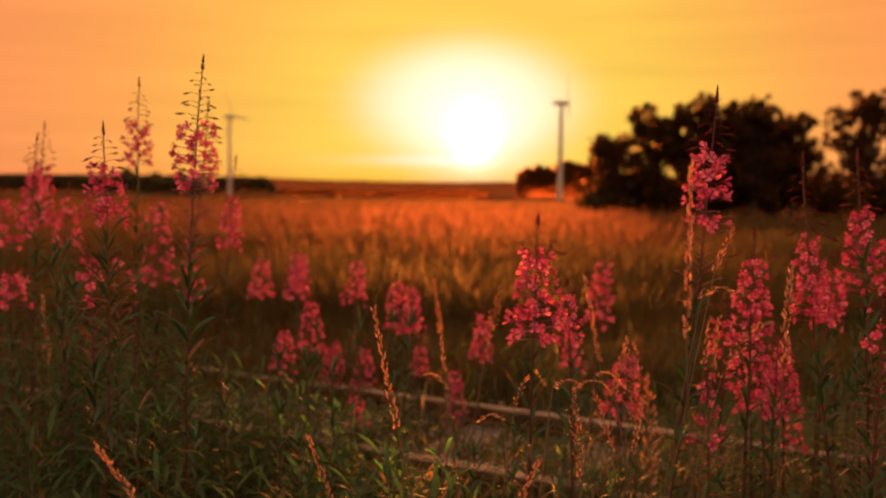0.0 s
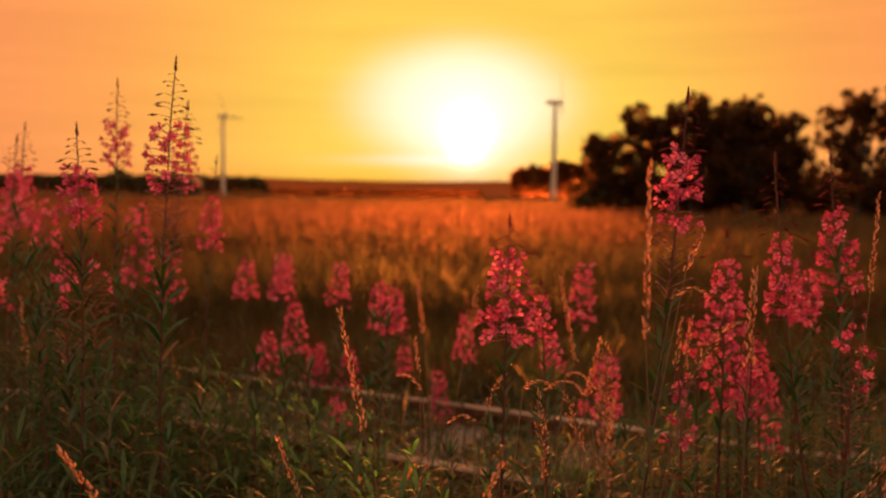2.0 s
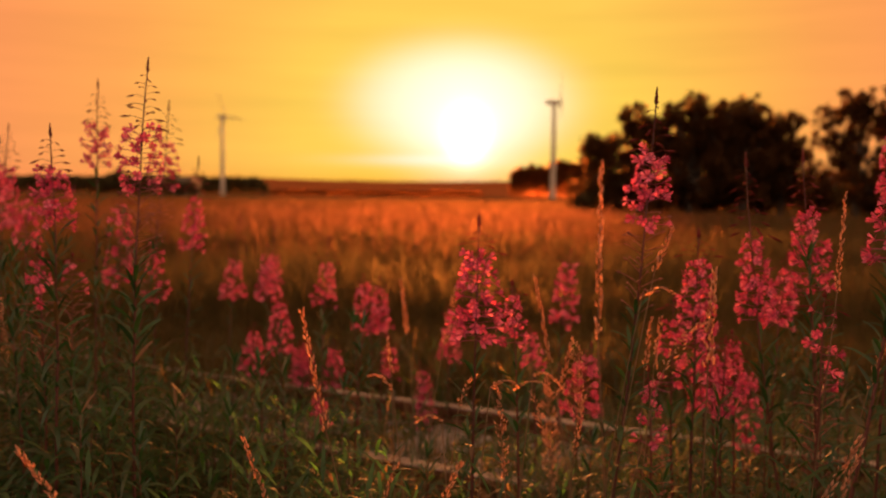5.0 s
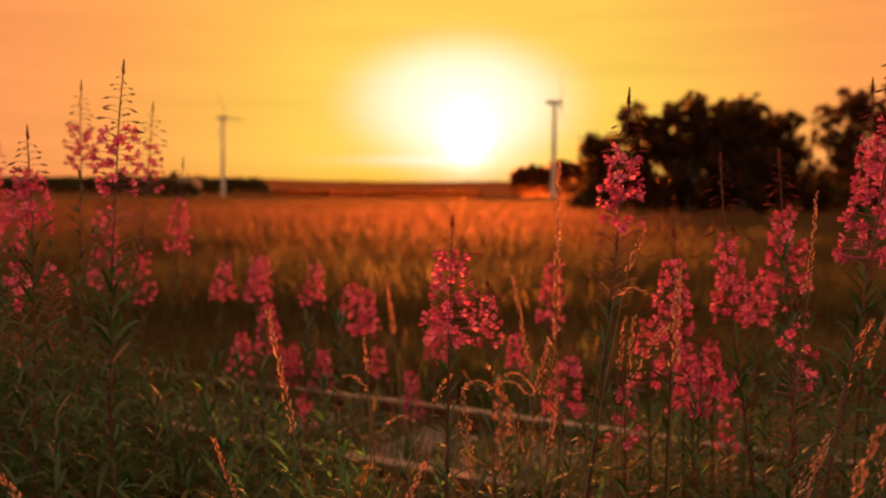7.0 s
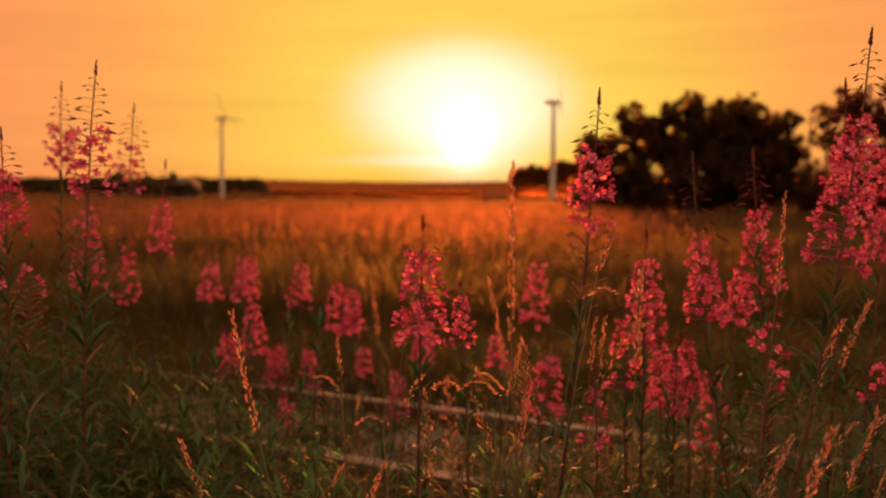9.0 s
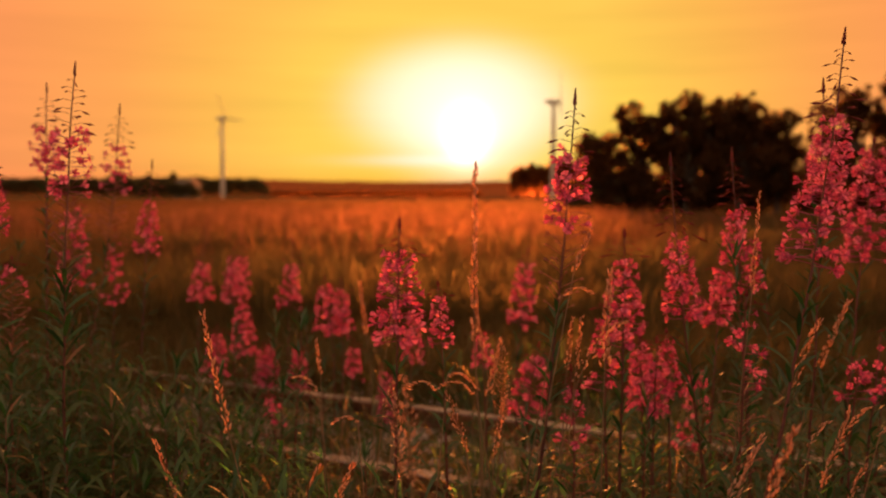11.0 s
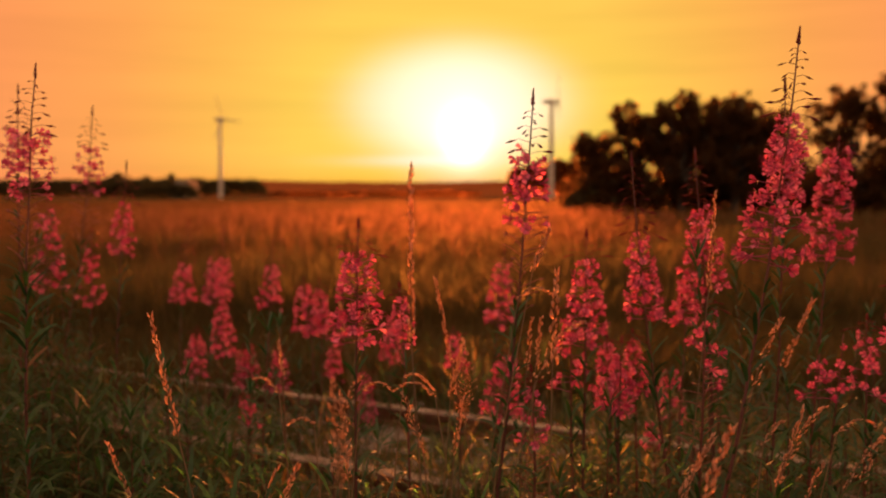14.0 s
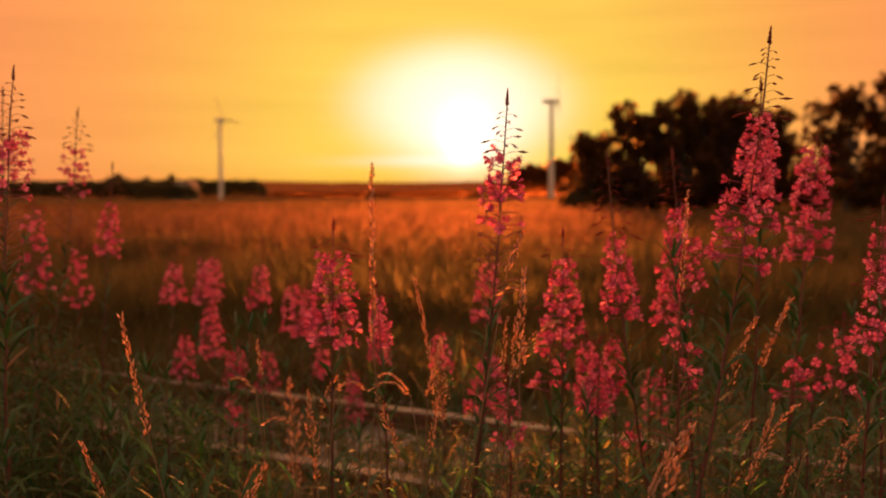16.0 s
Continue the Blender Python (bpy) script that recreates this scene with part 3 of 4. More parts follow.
def ballast():
    """Loose gravel between and beside the rails."""
    n = 5200
    s = rng.uniform(-1.5, 9.0, n)
    o = rng.normal(0.37, 0.38, n)
    a = math.pi - math.atan2(0.535, 1.0)
    x = 0.92 + s * math.cos(a) - o * math.sin(a)
    y = 3.185 + s * math.sin(a) + o * math.cos(a)
    u = np.array([[1, 0, 0], [0, 1, 0], [-1, 0, 0], [0, -1, 0], [0, 0, 1], [0, 0, -1]], float)
    size = rng.uniform(0.008, 0.024, n)
    jit = rng.uniform(0.55, 1.25, (n, 6, 1))
    v = u[None] * jit * size[:, None, None]
    ang = rng.uniform(0, 6.28, n)
    ca, sa = np.cos(ang)[:, None], np.sin(ang)[:, None]
    vx, vy, vz = v[..., 0] * ca - v[..., 1] * sa, v[..., 0] * sa + v[..., 1] * ca, v[..., 2] * 0.7
    verts = np.stack([vx + x[:, None], vy + y[:, None], vz + 0.004], -1).reshape(-1, 3)
    t = np.array([[0, 1, 4], [1, 2, 4], [2, 3, 4], [3, 0, 4], [1, 0, 5], [2, 1, 5], [3, 2, 5], [0, 3, 5]])
    tris = (t[None] + (np.arange(n) * 6)[:, None, None]).reshape(-1, 3)
    tagged(new("track_gravel", tri_mesh("track_gravel", verts, tris, GRAVEL)), "grey gravel scattered along the old track", "gravel", kind="stuff")


railway_track()
ballast()

# ---- fireweed ----


def petal(g, angle, length, width, cup, tilt, lift, slot):
    base = len(g.v)
    rows = ((0.08, 0.10, 0.0), (0.45, 0.62, 0.35), (0.80, 1.0, 0.8), (1.0, 0.62, 1.0))
    ca, sa = math.cos(angle), math.sin(angle)
    for s, w, c in rows:
        for side in (-1, 0, 1):
            r = length * (s - (0.10 if s == 1.0 and side == 0 else 0))
            q = side * width * w * 0.5
            z = lift + cup * c + (0.12 * width * w if side else 0.0) + tilt * r
            g.v.append((r * ca - q * sa, r * sa + q * ca, z))
    for i in range(3):
        for j in range(2):
            a = base + i * 3 + j
            g.f.append((a, a + 1, a + 4, a + 3))
            g.m.append(slot)


def flower_mesh(seed, opening, reach=0.027):
    """One flower on its long stalk: the stalk leaves the stem at the origin, the flower looks along z."""
    r = random.Random(seed)
    g = Geo()
    g.tube([(0, 0, 0), (0.001, 0.001, reach * 0.5), (0, 0, reach)], [0.0007, 0.0012, 0.0012], 3, 1)
    for k in range(4):
        a = k * math.pi / 2 + r.uniform(-0.2, 0.2)
        b = len(g.v)
        for s, w in ((0.05, 0.6), (0.55, 1.0), (1.0, 0.0)):
            for side in (-1, 1):
                rr, q = 0.0115 * s, side * 0.0016 * w
                g.v.append((rr * math.cos(a + 0.78) - q * math.sin(a + 0.78), rr * math.sin(a + 0.78) + q * math.cos(a + 0.78), reach + 0.002 * s - 0.004 * s * s))
        g.f += [(b, b + 1, b + 3, b + 2), (b + 2, b + 3, b + 5, b + 4)]
        g.m += [1, 1]
        petal(g, a, 0.0118 * r.uniform(0.9, 1.1), 0.0102 * r.uniform(0.85, 1.1), 0.002, opening + r.uniform(-0.15, 0.2), reach, 0)
    for k in range(5):
        a = k * 1.26 + r.uniform(-0.3, 0.3)
        tip = (0.006 * math.cos(a), 0.006 * math.sin(a) - 0.003, reach + 0.012)
        g.tube([(0, 0, reach), tip], [0.0004, 0.0005], 3, 1)
        g.spindle(tip, (tip[0], tip[1], tip[2] + 0.0025), 0.0009, 3, 1)
    return g.mesh("flower", [PETAL, SEPAL], False)


def leaf_mesh(droop, fold, twist):
    """A willow-like leaf along x, arching down, with a folded midrib."""
    g = Geo()
    n = 7
    for i in range(n + 1):
        s = i / n
        w = 0.0064 * (math.sin(math.pi * min(1, s * 0.92 + 0.06)) ** 0.8) + 0.0004
        x = s * (1 - 0.25 * droop * s)
        z = 0.28 * s - droop * s * s * 0.75
        for side in (-1, 0, 1):
            g.v.append((0.11 * x, side * w * math.cos(twist * s), 0.11 * z + abs(side) * w * fold + side * w * math.sin(twist * s)))
    for i in range(n):
        for j in range(2):
            a = i * 3 + j
            g.f.append((a, a + 3, a + 4, a + 1))
            g.m.append(0)
    return g.mesh("leaf", [LEAF])


FLOWERS = [flower_mesh(s, o) for s, o in ((1, 0.55), (2, 0.3), (3, 0.85), (4, 1.2), (5, 0.1))]
LONG_FLOWERS = [flower_mesh(s, o, 0.043) for s, o in ((1, 0.55), (2, 0.3), (3, 0.85), (4, 1.2), (5, 0.1))]
LEAVES = [leaf_mesh(d, f, t) for d, f, t in ((0.15, 0.35, 0.2), (0.5, 0.3, -0.4), (0.85, 0.25, 0.5), (1.2, 0.3, -0.2), (0.3, 0.5, 0.9))]
g = Geo()
g.tube([(0, 0, 0), (0.012, 0, 0.001), (0.030, 0, 0.002), (0.044, 0, 0.002)], [0.0007, 0.0012, 0.0013, 0.0009], 4)
g.spindle((0.042, 0, 0.002), (0.055, 0, -0.001), 0.0034, 5)
POD_MESH = g.mesh("seed_pod", [POD])
WEED_SEED = [100]


def leaves_on(root, stem_at, low, high, count, size, r):
    for i in range(count):
        f = ((i + r.uniform(0, 0.8)) / count) ** 0.8
        z = low + (high - low) * f
        a = i * 2.39996 + r.uniform(-0.3, 0.3)
        up = 10 - 42 * f + r.uniform(-14, 12)
        s = size * (1.0 - 0.52 * f) * r.uniform(0.8, 1.2)
        m = Matrix.Translation(stem_at(z)) @ Matrix.Rotation(a, 4, "Z") @ Matrix.Rotation(radians(up - 12), 4, "Y") @ Matrix.Scale(s, 4)
        pick = r.choice((0, 1, 4)) if f > 0.7 else r.choice((1, 2, 3, 2))
        part("leaf", LEAVES[pick], root, m=m)


def fireweed(foot, tip, top, low, wide, pods=False, keep=0.95, taper=0.62):
    """A flowering plant. foot: x, y of the root; tip: x, z of the apex; top: height of the uppermost open flower; low: x, z of the lowest; wide: the flower spike's width; keep: the share of flowers not yet shed; taper: how far the flowers draw in towards the top."""
    WEED_SEED[0] += 1
    r = random.Random(WEED_SEED[0])
    x0, y0 = foot
    spike = tip[1] - top
    tall = spike > 0.09
    what = "with a dark bud spike" if tall else "in full bloom"
    if pods:
        what += " and ripening seed pods"
    root = thing("fireweed", (x0, y0, 0), "pink fireweed plant " + what, "wildflower", "fireweed plants")
    z1, z2 = low[1], tip[1]
    x1, x2 = low[0] - x0, tip[0] - x0
    sway = r.uniform(-0.02, 0.02)

    def stem_at(z):
        # a smooth curve through root, flowers and tip
        a = x1 * z * (z - z2) / (z1 * (z1 - z2))
        b = x2 * z * (z - z1) / (z2 * (z2 - z1))
        return Vector((a + b, sway * (z / z2) ** 2 + 0.003 * math.sin(z * 21 + sway * 90), z))

    k = 1.0 if wide > 0.07 else 0.85
    g = Geo()
    zs = [z2 * i / 22 for i in range(23)]
    g.tube([stem_at(z) for z in zs], [k * (0.0043 - 0.0031 * (z / z2) ** 1.3) for z in zs], 6)
    part("stem", g.mesh("stem", [STEM]), root)
    # open flowers, widest at the bottom
    scale = wide * 0.5 / 0.037
    n = max(9, int((top - z1) / (0.0034 if taper > 0.5 else 0.0029)))
    for i in range(n):
        f = (i + r.uniform(-0.3, 0.3)) / n
        z = z1 + (top - z1) * f
        if r.random() > (keep * 0.65 if pods and f < 0.35 else keep):
            continue
        a = i * 2.39996 + r.uniform(-0.35, 0.35)
        s = scale * (1.10 - taper * max(0.0, f) ** 1.25) * r.uniform(0.82, 1.12)
        p = min(max(s * 0.96, 0.66), 1.06)
        up = 2 + 14 * f + r.uniform(-16, 14)
        far_out = s > 1.16
        if far_out:
            s = s * 0.7
            p = s * 0.93
        m = Matrix.Translation(stem_at(z)) @ Matrix.Rotation(a, 4, "Z") @ Matrix.Rotation(radians(90 - up), 4, "Y") @ Matrix.Rotation(r.uniform(0, 6.28), 4, "Z") @ Matrix.Diagonal((p, p, s, 1))
        part("flower", (LONG_FLOWERS if far_out else FLOWERS)[r.randrange(5)], root, m=m)
    # buds: hanging on stalks below, packed into a pointed tuft at the apex
    g = Geo()
    if spike > 0.02:
        tuft = min(0.035, spike * 0.3)
        count = max(11, int((spike - tuft) / 0.0058))
        # the buds sit on one slender axis
        axis = [top + (z2 - 0.004 - top) * i / 12 for i in range(13)]
        g.tube([stem_at(z) for z in axis], [k * (0.0018 - 0.0006 * i / 12) for i in range(13)], 3)

        def on_axis(z, a, b):
            i = min(12, max(0, round(12 * (z - top) / (z2 - 0.004 - top))))
            g.f.append((i * 3, a, b))
            g.m.append(0)

        for i in range(count):
            f = i / count
            z = top + (spike - tuft) * f
            a = i * 2.39996 + r.uniform(-0.3, 0.3)
            reach = (0.033 * (1 - f) ** 0.7 + 0.008) * min(1.2, scale) * r.uniform(0.8, 1.1)
            p = stem_at(z)
            o = Vector((math.cos(a), math.sin(a), 0))
            q = p + o * reach * 0.55 + Vector((0, 0, 0.15 * reach))
            e = p + o * reach * 1.1 + Vector((0, 0, reach * (r.uniform(-0.14, 0.18) - 0.5 * max(0.0, f - 0.6))))
            b = len(g.v)
            g.tube([p, q], [0.0007, 0.0007], 3, 0, False)
            on_axis(z, b, b + 1)
            g.f.append((b + 3, b + 4, b + 6))
            g.m.append(0)
            g.spindle(q, e + (e - q) * 0.3, (0.0027 if tall else 0.0020) * (1.15 - 0.55 * f), 5, 0, 0.6)
        for i in range(16):
            f = i / 16
            z = z2 - tuft + tuft * 0.85 * f
            a = i * 2.39996
            p = stem_at(z)
            o = Vector((math.cos(a), math.sin(a), 0)) * 0.0042 * (1 - 0.8 * f)
            on_axis(z, len(g.v), len(g.v) + 1)
            g.spindle(p + o * 0.4, p + o + Vector((0, 0, 0.010)), 0.0022 * (1 - 0.5 * f), 4)
        part("bud_spike", g.mesh("bud_spike", [BUD]), root, "dark maroon unopened buds")
    if pods:
        n = 30
        for i in range(n):
            z = z1 - 0.17 + (0.17 + 0.3 * (top - z1)) * i / n
            m = Matrix.Translation(stem_at(z)) @ Matrix.Rotation(i * 2.39996 + r.uniform(-0.3, 0.3), 4, "Z") @ Matrix.Rotation(radians(-r.uniform(-8, 24) - 34 * (1 - i / n)), 4, "Y") @ Matrix.Scale(r.uniform(0.8, 1.1), 4)
            part("seed_pod", POD_MESH, root, m=m)
    bare = 0.16 if pods else 0.03
    leaves_on(root, stem_at, 0.05, z1 - bare, max(12, int((z1 - 0.08) / (0.0125 if y0 < 2.1 else 0.0165))), (1.3 if x0 < 0 else 1.08) if y0 < 2.4 else 1.0, r)
    return root


fireweed((-0.56, 1.91), (-0.525, 1.253), 1.095, (-0.548, 0.960), 0.099, pods=True, keep=0.95, taper=0.22)
fireweed((-0.98, 2.73), (-0.945, 1.311), 1.156, (-0.953, 1.040), 0.082, keep=0.95, taper=0.10)
fireweed((-0.79, 1.98), (-0.779, 1.114), 1.003, (-0.769, 0.881), 0.093, taper=0.35)
fireweed((-1.52, 3.20), (-1.468, 1.212), 1.049, (-1.493, 0.825), 0.121)
fireweed((-1.46, 3.00), (-1.400, 1.153), 1.027, (-1.427, 0.794), 0.097, keep=0.65)
fireweed((-1.21, 2.72), (-1.172, 0.977), 0.933, (-1.181, 0.774), 0.092, keep=0.6)
fireweed((-1.69, 3.30), (-1.657, 0.970), 0.916, (-1.665, 0.734), 0.129, keep=0.55)
fireweed((-0.85, 2.08), (-0.844, 0.830), 0.789, (-0.839, 0.694), 0.081, pods=True, keep=0.70)
fireweed((-1.00, 2.84), (-0.760, 1.257), 1.115, (-0.788, 0.968), 0.102, pods=True, keep=0.70, taper=0.45)
fireweed((-0.77, 2.97), (-0.708, 1.087), 0.936, (-0.733, 0.765), 0.089)
fireweed((-0.96, 3.20), (-0.924, 0.845), 0.782, (-0.931, 0.562), 0.100, keep=0.55)
fireweed((-0.90, 4.20), (-0.839, 0.862), 0.630, (-0.885, 0.451), 0.123)
fireweed((-0.71, 4.25), (-0.683, 0.820), 0.659, (-0.697, 0.486), 0.099)
fireweed((-0.40, 3.83), (-0.366, 0.783), 0.658, (-0.387, 0.469), 0.105)
fireweed((-0.53, 3.60), (-0.551, 0.541), 0.494, (-0.541, 0.292), 0.112)
fireweed((-0.66, 3.60), (-0.652, 0.421), 0.379, (-0.663, 0.207), 0.108)
fireweed((-0.67, 4.00), (-0.672, 0.730), 0.665, (-0.672, 0.469), 0.114)
fireweed((-0.15, 3.48), (-0.188, 0.639), 0.589, (-0.158, 0.399), 0.131)
fireweed((-0.12, 3.48), (-0.124, 0.628), 0.578, (-0.117, 0.422), 0.090)
fireweed((-0.46, 3.70), (-0.455, 0.342), 0.313, (-0.456, 0.183), 0.091)
fireweed((-0.47, 3.70), (-0.476, 0.336), 0.292, (-0.475, 0.140), 0.096)
fireweed((-0.33, 3.70), (-0.330, 0.338), 0.294, (-0.329, 0.117), 0.101)
fireweed((-0.10, 3.70), (-0.088, 0.353), 0.304, (-0.094, 0.181), 0.087)
fireweed((0.04, 3.50), (0.037, 0.282), 0.236, (0.041, 0.003), 0.096)
fireweed((0.16, 3.55), (0.176, 0.532), 0.462, (0.161, 0.274), 0.097)
fireweed((0.18, 1.74), (0.191, 0.917), 0.836, (0.186, 0.661), 0.104, taper=0.50)
fireweed((0.29, 1.87), (0.268, 0.772), 0.741, (0.277, 0.638), 0.056)
fireweed((0.42, 2.70), (0.402, 0.545), 0.520, (0.414, 0.415), 0.074)
fireweed((0.57, 3.20), (0.606, 0.767), 0.708, (0.575, 0.483), 0.108)
fireweed((0.43, 1.75), (0.545, 1.177), 1.045, (0.526, 0.885), 0.100, pods=True, keep=0.92, taper=0.45)
fireweed((0.67, 1.90), (0.678, 0.888), 0.821, (0.679, 0.620), 0.096)
fireweed((0.70, 2.06), (0.675, 0.715), 0.684, (0.673, 0.484), 0.085, keep=0.60)
fireweed((0.93, 1.88), (0.772, 1.057), 0.872, (0.810, 0.688), 0.090)
fireweed((1.02, 2.00), (0.945, 1.073), 0.931, (0.977, 0.725), 0.104)
fireweed((1.00, 2.25), (1.026, 0.822), 0.763, (1.006, 0.621), 0.080)
fireweed((0.82, 1.62), (1.029, 1.276), 1.105, (0.976, 0.830), 0.112, taper=0.66)
fireweed((1.26, 2.10), (1.320, 1.100), 1.062, (1.300, 0.800), 0.104, taper=0.45)
fireweed((1.10, 1.95), (1.126, 1.225), 1.090, (1.132, 0.960), 0.066, taper=0.40)
fireweed((1.16, 1.50), (1.168, 0.836), 0.796, (1.162, 0.665), 0.074, keep=0.45)
fireweed((1.26, 1.60), (1.242, 0.955), 0.902, (1.241, 0.774), 0.073, keep=0.80)
fireweed((0.89, 1.78), (0.910, 0.763), 0.722, (0.906, 0.525), 0.097, pods=True, keep=0.40)
fireweed((0.80, 2.10), (0.767, 0.617), 0.593, (0.789, 0.420), 0.104, keep=0.75)
fireweed((0.80, 2.20), (0.789, 0.609), 0.558, (0.799, 0.403), 0.089, keep=0.80)
fireweed((0.84, 2.10), (0.829, 0.632), 0.604, (0.838, 0.484), 0.068)
fireweed((0.53, 1.75), (0.543, 0.610), 0.563, (0.551, 0.445), 0.071, pods=True, keep=0.60)
fireweed((0.54, 2.60), (0.577, 0.521), 0.468, (0.543, 0.296), 0.128)
fireweed((0.79, 2.00), (0.784, 0.631), 0.577, (0.778, 0.445), 0.094, keep=0.55)
fireweed((1.23, 1.90), (1.254, 0.652), 0.633, (1.244, 0.537), 0.079, keep=0.35)
fireweed((1.14, 1.80), (1.150, 0.632), 0.614, (1.146, 0.535), 0.070, keep=0.35)
fireweed((1.35, 1.95), (1.339, 0.686), 0.647, (1.337, 0.503), 0.079, keep=0.50)
fireweed((-0.97, 2.90), (-0.949, 0.955), 0.917, (-0.955, 0.652), 0.109, keep=0.55)
fireweed((-1.30, 2.60), (-1.293, 0.738), 0.704, (-1.295, 0.601), 0.101)
fireweed((-0.83, 2.20), (-0.824, 0.798), 0.777, (-0.825, 0.705), 0.064, pods=True, keep=0.60)
fireweed((-0.28, 2.85), (-0.291, 0.312), 0.289, (-0.277, 0.204), 0.070, pods=True, keep=0.60)
fireweed((1.09, 2.70), (1.092, 0.424), 0.407, (1.092, 0.253), 0.100, keep=0.75)
fireweed((0.91, 2.20), (0.906, 0.378), 0.371, (0.912, 0.308), 0.062, keep=0.7)

# ---- leafy shoots that do not flower ----


def leafy_shoot(height, seed):
    r = random.Random(seed)
    root = thing("fireweed_shoot", (0, 0, 0), "green leafy fireweed shoot without flowers", "wildflower", "fireweed shoots")
    bx, by = r.uniform(-0.06, 0.06), r.uniform(-0.04, 0.04)

    def stem_at(z):
        f = z / height
        return Vector((bx * f * f, by * f * f, z))

    g = Geo()
    zs = [height * i / 9 for i in range(10)]
    g.tube([stem_at(z) for z in zs], [0.0036 - 0.0026 * z / height for z in zs], 5)
    part("stem", g.mesh("stem", [STEM]), root)
    leaves_on(root, stem_at, 0.05, height * 0.97, int(height / 0.0165), 0.95, r)
    for i in range(5):
        m = Matrix.Translation(stem_at(height)) @ Matrix.Rotation(i * 2.4, 4, "Z") @ Matrix.Rotation(radians(-58 + 6 * i), 4, "Y") @ Matrix.Scale(0.55, 4)
        part("leaf", LEAVES[0], root, m=m)
    return root


def shoots():
    r = random.Random(77)
    kinds = [leafy_shoot(h, 10 + i) for i, h in enumerate((0.30, 0.40, 0.50, 0.60, 0.78, 0.88))]
    first = [(-0.75, 1.55, 0), (-0.95, 1.8, 1), (-0.62, 1.75, 2), (-0.9, 2.1, 3), (-1.02, 2.4, 4), (-1.22, 2.55, 5)]
    # a taller stand among the flowers at the edge of the patch
    for i in range(15):
        y = r.uniform(2.1, 3.1)
        x = y * r.uniform(-0.54, -0.30)
        s = r.uniform(0.86, 1.03)
        ob = copy_thing(kinds[r.choice((4, 4, 5))], Matrix.Translation((x, y, 0)) @ Matrix.Rotation(r.uniform(0, 6.28), 4, "Z"))
        ob.scale = (s, s, s)
    # a dark leafy stand at the other edge, below the tallest flowers
    for i in range(9):
        y = r.uniform(1.75, 2.6)
        x = 0.2 + y * r.uniform(0.40, 0.60)
        s = r.uniform(0.85, 1.08)
        ob = copy_thing(kinds[r.choice((2, 3, 3, 4))], Matrix.Translation((x, y, 0)) @ Matrix.Rotation(r.uniform(0, 6.28), 4, "Z"))
        ob.scale = (s, s, s)
    for ob, (x, y, i) in zip(kinds, first):
        ob.matrix_basis = Matrix.Translation((x, y, 0))
    for i in range(50):
        y = r.uniform(1.35, 3.0)
        fx = r.uniform(-0.60, 0.66)
        x = fx * y + 0.2
        if -0.10 < fx < 0.26:
            k = 0 if y > 1.7 else None
            if y > 2.5:
                continue
        elif fx <= -0.10:
            k = r.choice((1, 2, 2, 3)) if y > 1.7 else r.choice((0, 1))
        else:
            k = r.choice((0, 1, 1, 2)) if y > 1.6 else 0
        if k is None:
            continue
        s = r.uniform(0.85, 1.1)
        ob = copy_thing(kinds[k], Matrix.Translation((x, y, 0)) @ Matrix.Rotation(r.uniform(0, 6.28), 4, "Z"))
        ob.scale = (s, s, s)


shoots()

# ---- single grasses with seed heads ----
GRASS_SEED = [500]


